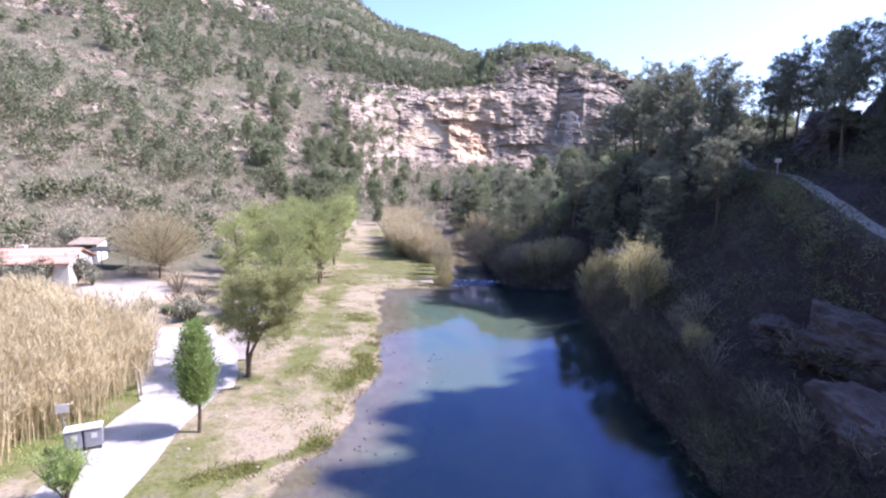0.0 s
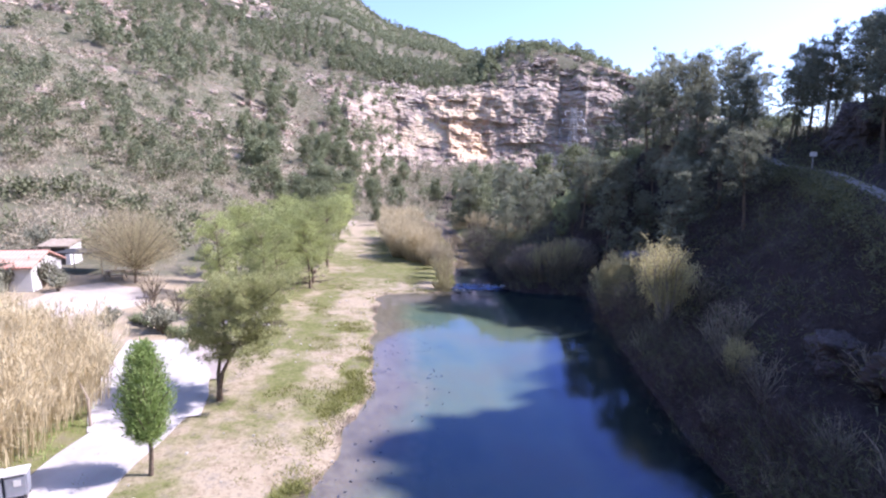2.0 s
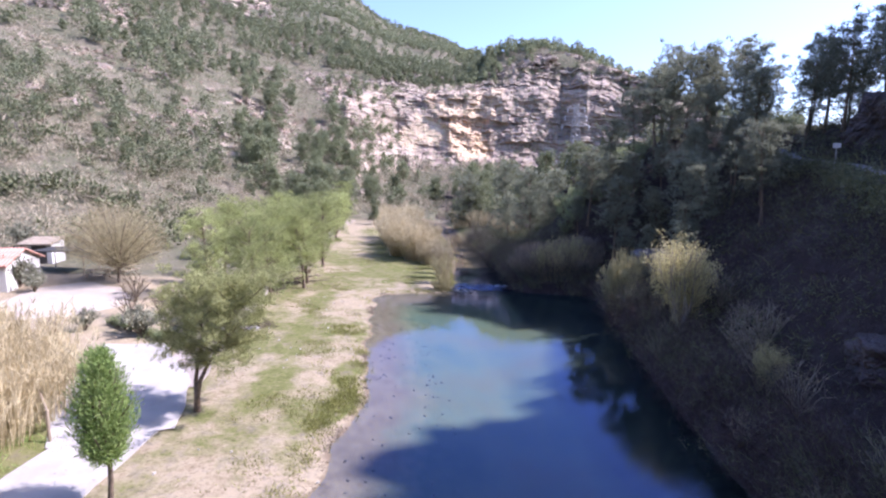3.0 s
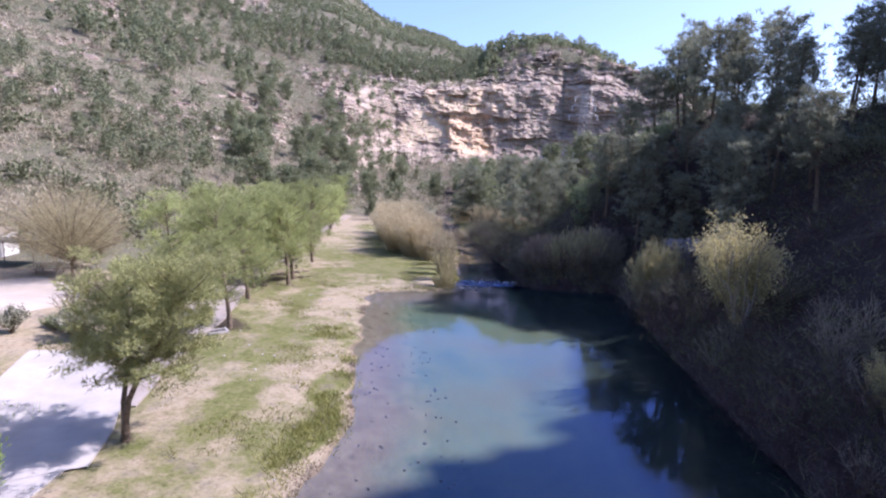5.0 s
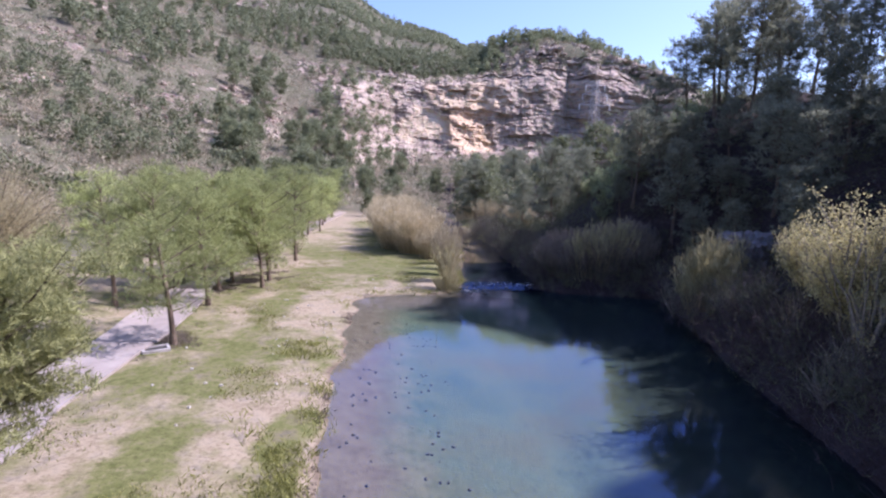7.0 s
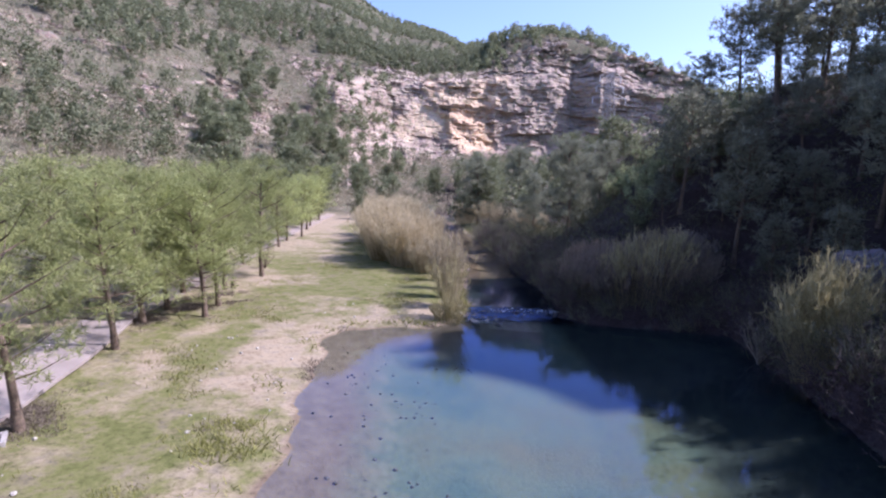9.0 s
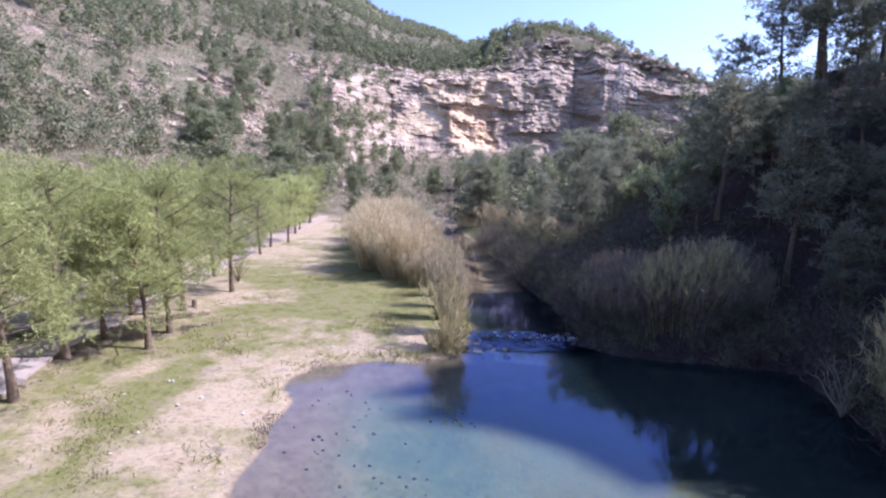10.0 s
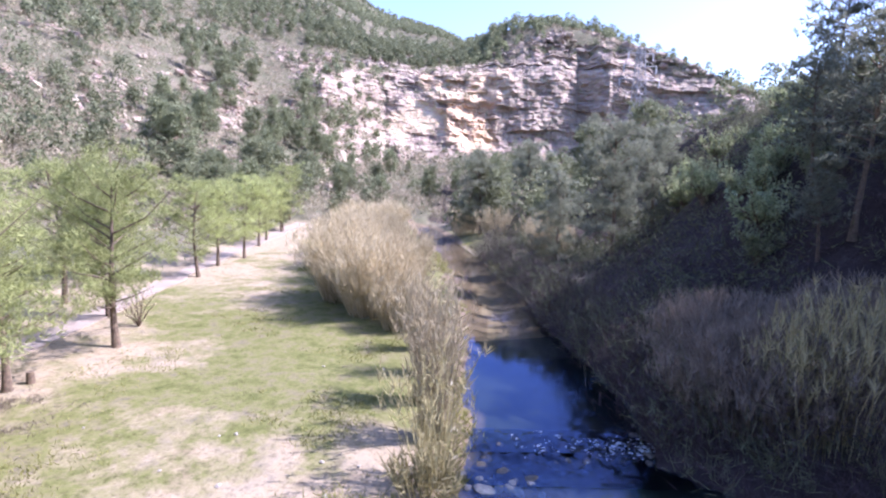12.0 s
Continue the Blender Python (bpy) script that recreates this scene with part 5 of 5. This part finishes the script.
for x, y, s, rz in ((-38.5, 38.0, 1.2, 20), (-42, 40.5, 1.4, 80), (-36.2, 36.8, 0.9, 140), (-44.5, 37.0, 1.3, 200), (-33.5, 52.5, 1.3, 260), (-39, 56, 1.5, 320), (-45, 52, 1.4, 50), (-27, 53, 1.0, 110), (-23, 33.4, 0.7, 170), (-18.5, 36.8, 0.6, 230), (-48, 44, 1.5, 10), (-30.5, 58, 1.1, 75), (-34.6, 37.8, 1.15, 35), (-37.3, 35.6, 1.3, 95), (-40.5, 36, 1.4, 155), (-41.5, 33, 1.3, 215), (-33, 35.2, 0.8, 275), (-33.4, 39.6, 1.2, 15), (-35.2, 40.2, 1.25, 130), (-31.6, 39.0, 0.8, 250), (-38, 41, 1.3, 310)):
    copy_thing(bush, pose(x, y, hz(x, y) - 0.05, 0, 0, rz) @ Matrix.Diagonal((s, s, s, 1)))


# ---- grass along the water and weeds ----
def grass(name, pts, h, mat, label, seed, per=14, spread=0.22):
    rng = np.random.default_rng(seed)
    c = np.repeat(np.asarray(pts, float), per, 0) + rng.normal(size=(len(pts) * per, 3)) * np.array([spread, spread, 0])
    c[:, 2] = height(c[:, 0], c[:, 1])[0] - 0.02
    d = unit(rng.normal(size=c.shape) * np.array([0.7, 0.7, 0.2]) + np.array([0, 0, 0.9]))
    v, f = blades(c, d, h * rng.uniform(0.5, 1.3, len(c)), 0.035, rng)
    return tagged(place(name, mesh_of(name, v, f), mat), label, "grass", kind="stuff")


def bank_spots(n, seed, keep, x_range=(-26, 0), y_range=(8, 104)):
    rng = np.random.default_rng(seed)
    x, y = rng.uniform(*x_range, n), rng.uniform(*y_range, n)
    z, d = height(x, y)
    k = (keep(x, y, d) > rng.random(n)) & (d > 0.05)
    return np.stack([x, y, z], 1)[k]


def edge_grass(x, y, d):
    green = smooth(wob(x * 0.3, y, 3.1, 0.6), -0.4, 0.3)
    fine = smooth(wob(x, y, 0.8, 1.7) + 0.6 * wob(x, y, 0.33, 0.4), -0.5, 0.35)
    return bank_green(x, y, d) * fine + 0.9 * np.exp(-((d - 0.5) / 0.35) ** 2) * (0.15 + 0.3 * green) * (y > 47)


grass("bank_grass", bank_spots(90000, 61, edge_grass), 0.30, M_GRASS, "tufts of green grass along the water's edge", 62)
grass("weeds", bank_spots(60000, 63, lambda x, y, d: (0.2 + 0.6 * np.exp(-((d - 3.6) / 1.6) ** 2)) * smooth(wob(x, y, 1.3, 0.5) + 0.5 * wob(x, y, 0.4, 0.1), 0.25, 0.8) * smooth(d, 1, 3) * (x > -15 - 0.12 * np.maximum(y - 40, 0))), 0.16, M_GRASS, "small weeds on the dry lawn", 64, 12)
grass("bank_grass", bank_spots(12000, 65, lambda x, y, d: np.exp(-(((x + 16.8) / 1.2) ** 2 + ((y - 18.2) / 6) ** 2))), 0.3, M_POPLAR, "bright green grass verge below the reeds", 66)


def litter(x, y, d):
    return 0.7 * np.exp(-((d - 0.22) / 0.16) ** 2) * smooth(wob(x, y, 0.9, 0.3) + 0.6 * wob(x, y, 0.35, 1.2), -0.1, 0.6)


grass("shore_litter", bank_spots(90000, 67, litter, (-12, -1), (8, 56)), 0.10, M_CANE, "dark dry litter and clods along the waterline", 68, 8, 0.10)


def needle_litter(x, y, d):
    spots = ((-17.6, 52.6), (-18.8, 49.8), (-17.2, 55.2), (-19.6, 53.2), (-15.4, 39.4))
    near = np.max([np.exp(-((x - a) ** 2 + (y - b) ** 2) / 1.6) for a, b in spots], axis=0)
    return near * smooth(wob(x, y, 0.5, 0.2) + 0.6 * wob(x, y, 0.22, 1.4), -0.2, 0.5)


grass("needle_litter", bank_spots(60000, 69, needle_litter, (-22, -13), (36, 58)), 0.11, M_CANE, "brown fallen twigs and needles under the pines", 70, 8, 0.12)


# ---- stones ----
def stone_mesh(seed, flat=0.6, mat=M_STONE):
    rng = np.random.default_rng(seed)
    bm = bmesh.new()
    bmesh.ops.create_icosphere(bm, subdivisions=2, radius=0.5)
    off = Vector(rng.normal(size=3) * 10)
    for v in bm.verts:
        k = 1 + 0.5 * noise.noise(v.co * 2.2 + off) + 0.2 * noise.noise(v.co * 5 + off)
        v.co = Vector((v.co.x * k, v.co.y * k * 0.8, v.co.z * k * flat))
    me = bpy.data.meshes.new("stone")
    bm.to_mesh(me)
    bm.free()
    me.materials.append(mat)
    return me


M_WETSTONE = plain("wet_stone", (0.055, 0.05, 0.04), (0.14, 0.125, 0.10), 3, 0.45, 0.5, 14)
STONES = [stone_mesh(80 + i, 0.5 + 0.08 * i) for i in range(5)]
WET = [stone_mesh(100 + i, 0.4 + 0.06 * i, M_WETSTONE) for i in range(5)]
rng = np.random.default_rng(90)


def stones(spots, label, group, lift=0.12, kinds=STONES):
    for i, (x, y, s) in enumerate(spots):
        o = new("stone", kinds[i % 5])
        z = max(hz(x, y), -0.1)
        o.matrix_basis = pose(x, y, z + lift * s, rng.uniform(-15, 15), rng.uniform(-15, 15), rng.uniform(0, 360)) @ Matrix.Diagonal((s, s, s, 1))
        tagged(o, label, "stone", group)


weir = [(-2.4 + 0.12 * i + rng.normal() * 0.15, 55.3 + 0.035 * i + rng.normal() * 0.7, rng.uniform(0.15, 0.55)) for i in range(46)]
stones(weir, "wet dark stone in the low weir", "stones of the weir", 0.02, WET)
stones([(-1.9, 54.3, 0.55), (-1.2, 54.7, 0.35)], "pale stone at the end of the weir", "pale stones at the weir")


def riffle():
    """Broken, sliding water between the stream and the pool."""
    X, Y = np.meshgrid(np.linspace(-2.6, 3.6, 80), np.linspace(54.6, 57.6, 50))
    x, y = X.ravel(), Y.ravel() + 0.18 * X.ravel() * 0.4
    fall = smooth(y, 55.2, 57.0)
    z = 0.012 + 0.075 * fall + (0.035 * wob(x, y, 0.16, 0.4) + 0.03 * wob(x * 1.4, y, 0.07, 1.1)) * (0.25 + np.exp(-((y - 56.2) / 0.7) ** 2))
    i = np.arange(len(x)).reshape(X.shape)
    f = np.stack([i[:-1, :-1], i[:-1, 1:], i[1:, 1:], i[1:, :-1]], -1).reshape(-1, 4)
    ob = place("riffle_water", mesh_of("riffle_water", np.stack([x, y, z], 1), f, True), M_STREAM)
    ob.visible_shadow = False
    tagged(ob, "rippled blue water sliding over the weir stones", "water", kind="structure")


def foam(n, seed):
    """Broken white water where the stream slips over the weir."""
    rng = np.random.default_rng(seed)
    c = np.stack([2.1 + 0.55 * rng.normal(size=n), 56.6 + rng.normal(size=n) * 0.35, 0.13 + 0.03 * rng.random(n)], 1)
    c[: n // 3, 0] = rng.uniform(-1.2, 1.5, n // 3)
    d = unit(np.stack([rng.normal(size=n), 0.5 * rng.normal(size=n), 0.15 * rng.random(n)], 1))
    v, f = leaves(c, d, rng.uniform(0.05, 0.18, n), 0.035, rng)
    tagged(place("foam", mesh_of("foam", v, f), M_FOAM), "white ripples where the stream runs over the weir", "foam", kind="stuff")


M_FOAM = plain("foam", (0.50, 0.58, 0.70), (0.72, 0.78, 0.84), 4, 0.4, 0.2)
riffle()
foam(170, 91)
stones([(-2.6 + 0.16 * i + 0.1 * math.sin(5 * i), 54.6 + 0.25 * math.sin(2.3 * i), 0.22 + 0.16 * abs(math.sin(1.7 * i))) for i in range(14)], "pale flat stone along the weir's lower edge", "pale stones at the weir", 0.03)
stones([(-2.8 - 0.13 * i, 55.6 + 1.3 * i + 0.3 * math.sin(3 * i), 0.25 + 0.12 * math.sin(2.1 * i)) for i in range(7)], "grey stone at the stream's edge", "stones at the stream's edge", 0.05)
bank = []
while len(bank) < 70:
    x, y = rng.uniform(-14, -3), rng.uniform(14, 62)
    d = height(np.array([x]), np.array([y]))[1][0]
    if 0.1 < d < 7:
        bank.append((x, y, rng.uniform(0.06, 0.17)))
stones(bank, "small pale stone on the sandy bank", "stones on the bank")
bed = []
while len(bed) < 240:
    x, y = rng.uniform(-8, 4), rng.uniform(13, 50)
    d = height(np.array([x]), np.array([y]))[1][0]
    if -5 < d < -0.4:
        bed.append((x, y, rng.uniform(0.06, 0.15)))
for i, (x, y, s) in enumerate(bed):
    o = new("stone", WET[i % 5])
    o.matrix_basis = pose(x, y, hz(x, y) + 0.03, 0, 0, rng.uniform(0, 360)) @ Matrix.Diagonal((s, s, s, 1))
    tagged(o, "small dark stone on the silty riverbed", "stone", "stones on the riverbed")


# dark purplish rock: the slope's shade is part of this colour
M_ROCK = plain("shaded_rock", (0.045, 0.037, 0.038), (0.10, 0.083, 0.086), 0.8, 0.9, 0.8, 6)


def boulder(x, y, sx, sy, sz, rz, label, sink=0.3, mat=M_ROCK):
    bm = bmesh.new()
    bmesh.ops.create_icosphere(bm, subdivisions=5, radius=0.5)
    off = Vector((x, y, 3.0))
    for v in bm.verts:
        c = v.co.copy()
        m = max(abs(c.x), abs(c.y), abs(c.z))
        c = c.lerp(c * (0.5 / m), 0.55)
        k = 1 + 0.34 * noise.noise(c * 2.1 + off) + 0.16 * noise.noise(c * 5 + off) + 0.22 * abs(noise.noise(c * 7 + off)) + 0.07 * noise.noise(c * 22 + off)
        v.co = Vector((c.x * sx * k, c.y * sy * k, c.z * sz * k))
    me = bpy.data.meshes.new("boulder")
    bm.to_mesh(me)
    bm.free()
    o = place("boulder", me, mat)
    o.matrix_basis = pose(x, y, hz(x, y) + sz * (0.5 - sink), 4, -6, rz)
    return tagged(o, label, "boulder", "boulders on the river slope")


boulder(14.4, 48.6, 3.2, 2.4, 4.4, 20, "large pale grey boulder among shrubs on the bank", 0.35, plain("pale_rock", (0.12, 0.11, 0.112), (0.22, 0.205, 0.208), 0.9, 0.9, 0.6, 6))
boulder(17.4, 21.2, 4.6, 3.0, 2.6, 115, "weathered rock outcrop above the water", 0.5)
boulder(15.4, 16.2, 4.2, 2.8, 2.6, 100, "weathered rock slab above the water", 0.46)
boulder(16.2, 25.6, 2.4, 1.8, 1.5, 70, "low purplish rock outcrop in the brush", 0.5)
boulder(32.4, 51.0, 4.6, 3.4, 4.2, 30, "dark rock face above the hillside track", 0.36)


# ---- yard and house ----
def yard_house():
    x, y, w, l, hw = -36.5, 39.5, 4.4, 6.0, 2.0
    z = hz(-33.6, 40.4) - 0.1
    e = thing("house", (x, y, z), 17, "small white farmhouse with a terracotta gable roof", "house")
    bm = box(l, w, hw + 0.6, (0, 0, hw / 2 - 0.3), 0.03)
    part("wall", bm, M_WHITE, e, "white rendered wall")
    for sx in (-1, 1):                                             # gable ends
        bm = bmesh.new()
        q = [bm.verts.new(p) for p in ((sx * l / 2, -w / 2, hw), (sx * l / 2, w / 2, hw), (sx * l / 2, 0, hw + 0.85))]
        p = [bm.verts.new(v.co - Vector((sx * 0.2, 0, 0))) for v in q]
        bm.faces.new(q), bm.faces.new(p)
        for i in range(3):
            bm.faces.new((q[i], q[(i + 1) % 3], p[(i + 1) % 3], p[i]))
        bmesh.ops.recalc_face_normals(bm, faces=bm.faces[:])
        part("gable", bm, M_WHITE, e)
    tile = rod((0, -0.55 * w, 0), (0, 0, 0), 0.11, seg=8)
    tile_me = bpy.data.meshes.new("roof_tile")
    tile.to_mesh(tile_me)
    tile.free()
    tile_me.materials.append(M_ROOF)
    pitch = math.degrees(math.atan2(0.85, w / 2))
    for sy in (-1, 1):
        bm = box(l + 0.5, w * 0.62, 0.10, (0, -w * 0.31, 0))
        o = part("roof", bm, M_ROOF, e, "faded terracotta tiles")
        o.matrix_basis = pose(0, 0, hw + 0.93, 0, 0, 0 if sy < 0 else 180) @ pose(0, 0, 0, pitch, 0, 0)
        for i in range(26):
            t = new("roof_tile", tile_me)
            t.parent = o
            t.matrix_basis = pose(-l / 2 - 0.1 + i * (l + 0.2) / 25, -0.02, 0.05) @ Matrix.Diagonal((1, 1.1, 0.6, 1))
    d = part("door", box(0.06, 0.9, 1.8, (l / 2 + 0.02, -0.5, 0.9), 0.01), M_WOOD, e, "brown wooden door")
    part("door_handle", rod((l / 2 + 0.05, -0.25, 1.0), (l / 2 + 0.12, -0.25, 1.0), 0.025), M_STEEL, d)
    for yy in (0.9,):
        wdw = part("window", box(0.05, 0.7, 0.7, (l / 2 + 0.02, yy, 1.3), 0.01), M_DARK, e, "dark window")
        part("window_sill", box(0.14, 0.9, 0.07, (l / 2 + 0.06, yy, 0.92)), M_STONE, wdw)
    part("chimney", box(0.5, 0.5, 1.0, (-1.6, 0.5, hw + 0.7), 0.02), M_WHITE, e)


yard_house()


def shed(x, y, rz):
    e = thing("shed", (x, y, hz(x, y)), rz, "small white shed with a low brownish roof", "shed")
    part("wall", box(2.4, 2.2, 2.2, (0, 0, 0.8), 0.02), M_WHITE, e)
    part("roof", box(2.8, 2.7, 0.14, (0, 0, 2.0), 0.03), M_WOOD, e, "low brownish sheet roof").rotation_euler = (radians(9), 0, 0)
    # solid dark panel in place of the doorway's unlit inside
    part("door", box(1.2, 0.06, 1.6, (0.2, -1.12, 0.8)), M_DARK, e, "dark panel for the shade inside the doorway")


shed(-39.8, 48.8, 15)


def lean_to(x, y, rz):
    e = thing("carport", (x, y, hz(x, y)), rz, "low dark carport beside the house", "carport")
    for px in (-1.8, 1.8):
        for py in (-1.2, 1.2):
            part("post", rod((px, py, -0.2), (px, py, 1.9), 0.05), M_WOOD, e)
    part("roof", box(4.2, 3.0, 0.09, (0, 0, 1.95), 0.01), M_DARK, e, "dark sheet roof")


lean_to(-34.9, 46.0, 12)


def picnic_table(x, y, rz, label):
    e = thing("picnic_table", (x, y, hz(x, y)), rz, label, "picnic table", "picnic tables")
    for i in range(4):
        part("board", box(1.8, 0.17, 0.045, (0, -0.28 + 0.187 * i, 0.74), 0.008), M_WOOD, e)
    for sy in (-1, 1):
        for k in (0, 1):
            part("seat", box(1.8, 0.14, 0.045, (0, sy * (0.62 + 0.16 * k), 0.45), 0.008), M_WOOD, e)
    for sx in (-0.65, 0.65):
        for sy in (-1, 1):
            part("leg", rod((sx, sy * 0.62, -0.05), (sx, sy * 0.2, 0.74), 0.045, seg=6), M_WOOD, e)
        part("crossbeam", box(0.07, 1.6, 0.09, (sx, 0, 0.39)), M_WOOD, e)


picnic_table(-31.3, 44.8, 20, "weathered wooden picnic table under the ochre tree")
picnic_table(-31.0, 47.6, 80, "weathered wooden picnic table behind the ochre tree")
picnic_table(-22.0, 51.5, 35, "wooden picnic table in the pines' shade")


# the pale yard
def yard():
    n = 60
    a = np.linspace(0, 2 * np.pi, n, endpoint=False)
    rings = []
    for k in np.linspace(0, 1, 9):
        r = k * (1 + 0.10 * np.sin(3 * a + 1) + 0.06 * np.sin(7 * a))
        x, y = -28.6 + 3.9 * r * np.cos(a) - 0.6 * r * np.sin(a), 38.2 + 5.3 * r * np.sin(a)
        rings.append(np.stack([x, y, height(x, y)[0] + 0.035 - 0.06 * (k > 0.99)], 1))
    v = np.concatenate(rings)
    f = [(i * n + j, i * n + (j + 1) % n, (i + 1) * n + (j + 1) % n, (i + 1) * n + j) for i in range(8) for j in range(n)]
    tagged(place("yard", mesh_of("yard", v, np.array(f), True), M_YARD), "pale bare gravel yard before the farmhouse", "yard", kind="structure")


M_YARD = plain("pale_gravel", (0.33, 0.285, 0.24), (0.43, 0.38, 0.33), 0.4, 0.95, 0.4, 18)
yard()


# ---- by the path ----
def litter_bin(x, y, rz, label):
    e = thing("waste_container", (x, y, hz(x, y) + 0.05), rz, label, "waste container", "waste containers by the path")
    part("body", box(0.62, 0.52, 0.78, (0, 0, 0.50), 0.04), M_BIN, e, "dark grey plastic body")
    part("lid", box(0.67, 0.60, 0.08, (0, 0, 0.93), 0.025), M_WHITE, e, "pale flat lid")
    part("sticker", box(0.20, 0.012, 0.22, (0.05, -0.266, 0.62)), M_WHITE, e, "white sticker")
    for sx in (-0.24, 0.24):
        part("wheel", rod((sx - 0.04, 0.16, 0.10), (sx + 0.04, 0.16, 0.10), 0.10, seg=14), M_DARK, e)
        part("foot", box(0.08, 0.08, 0.16, (sx, -0.22, 0.08)), M_DARK, e)


M_BIN = plain("slate_plastic", (0.20, 0.21, 0.24), (0.28, 0.29, 0.32), 1.0, 0.5, 0.05)
litter_bin(-14.15, 17.75, 32, "grey waste container with a pale lid and sticker")
litter_bin(-14.73, 17.39, 32, "grey waste container with a pale lid beside another")


def notice(x, y, rz):
    e = thing("notice_sign", (x, y, hz(x, y)), rz, "small white notice board on a single post", "sign")
    part("post", rod((0, 0, -0.2), (0, 0, 1.25), 0.035), M_STEEL, e)
    p = part("panel", box(0.50, 0.03, 0.40, (0, -0.04, 1.38), 0.006), M_WHITE, e, "white panel with faint grey lines")
    for i in range(4):
        part("text_bar", box(0.36 - 0.06 * (i % 2), 0.004, 0.03, (0, -0.058, 1.50 - 0.08 * i)), M_GREY, p)


notice(-15.9, 18.2, 25)


def rail_fence(pts, label):
    e = thing("rail_fence", label=label, category="fence")
    zs = [hz(x, y) for x, y in pts]
    for (x, y), z in zip(pts, zs):
        part("post", rod((x, y, z - 0.3), (x, y, z + 1.35), 0.06), M_WOOD, e)
    for i in range(len(pts) - 1):
        (ax, ay), (bx, by) = pts[i], pts[i + 1]
        part("rail", rod((ax, ay, zs[i] + 1.3), (bx, by, zs[i + 1] + 1.3), 0.045), M_WOOD, e)


rail_fence([(-20.3, 27.2), (-17.9, 24.6), (-15.55, 22.6)], "weathered wooden rail fence at the edge of the reeds")


def drain(x, y, rz):
    e = thing("drain_box", (x, y, hz(x, y)), rz, "concrete drain box with a dark open mouth", "drain")
    for sx, sy, px, py in ((1.1, 0.12, 0, -0.34), (1.1, 0.12, 0, 0.34), (0.12, 0.56, -0.49, 0), (0.12, 0.56, 0.49, 0)):
        part("kerb", box(sx, sy, 0.34, (px, py, -0.06), 0.01), M_CONCRETE, e)
    # dark plate set in for the shade of the drain's mouth
    part("mouth_shade", box(0.86, 0.56, 0.03, (0, 0, 0.03)), M_DARK, e, "dark plate for the shade in the opening")


drain(-14.85, 38.0, 40)


def stump(x, y):
    e = thing("tree_stump", (x, y, hz(x, y)), 0, "short cut stump on the sandy ground", "stump")
    part("wood", rod((0, 0, -0.1), (0.02, 0, 0.42), 0.15, 0.12, 10), M_BARK, e)


stump(-17.9, 57.9)


def hill_sign(x, y):
    e = thing("track_sign", (x, y, hz(x, y)), -20, "small pale sign on a post beside the hillside track", "sign")
    part("post", rod((0, 0, -0.3), (0, 0, 1.7), 0.05), M_STEEL, e)
    part("panel", box(0.45, 0.03, 0.32, (0, -0.06, 1.5), 0.008), M_GREY, e)


hill_sign(25.0, 44.4)


# ---- pylon ----
def pylon(x, y, h):
    e = thing("electricity_pylon", (x, y, hz(x, y) - 0.5), 18, "grey steel lattice electricity pylon on the hill", "pylon")

    def half(z):
        return np.interp(z, [0, h * 0.55, h], [1.6, 0.7, 0.35])

    for sx in (-1, 1):
        for sy in (-1, 1):
            for a, b in ((0, h * 0.55), (h * 0.55, h)):
                part("leg", rod((sx * half(a), sy * half(a), a), (sx * half(b), sy * half(b), b), 0.065, seg=5), M_STEEL, e)
    zs = [h * k for k in (0, 0.13, 0.25, 0.36, 0.46, 0.55, 0.63, 0.70, 0.77, 0.84, 0.90, 0.95, 1)]
    for a, b in zip(zs[:-1], zs[1:]):
        for ax in (0, 1):
            for s in (-1, 1):
                for f in (-1, 1):
                    p = [f * half(a), s * half(a), a]
                    q = [-f * half(b), s * half(b), b]
                    if ax:
                        p[0], p[1], q[0], q[1] = p[1], p[0], q[1], q[0]
                    part("brace", rod(p, q, 0.032, seg=4), M_STEEL, e)
    for z, w in ((h * 0.72, 3.2), (h * 0.84, 2.6), (h * 0.95, 2.0)):
        arm = part("crossarm", rod((-w, 0, z), (w, 0, z), 0.08, seg=5), M_STEEL, e)
        for s in (-1, 1):
            part("stay", rod((s * w, 0, z), (s * half(z + 1), 0, z + 0.9), 0.045, seg=4), M_STEEL, arm)
            part("insulator", rod((s * w * 0.95, 0, z), (s * w * 0.95, 0, z - 0.9), 0.09, seg=6), M_GREY, arm)


pylon(17.8, 118.0, 26.5 - hz(17.8, 118.0))
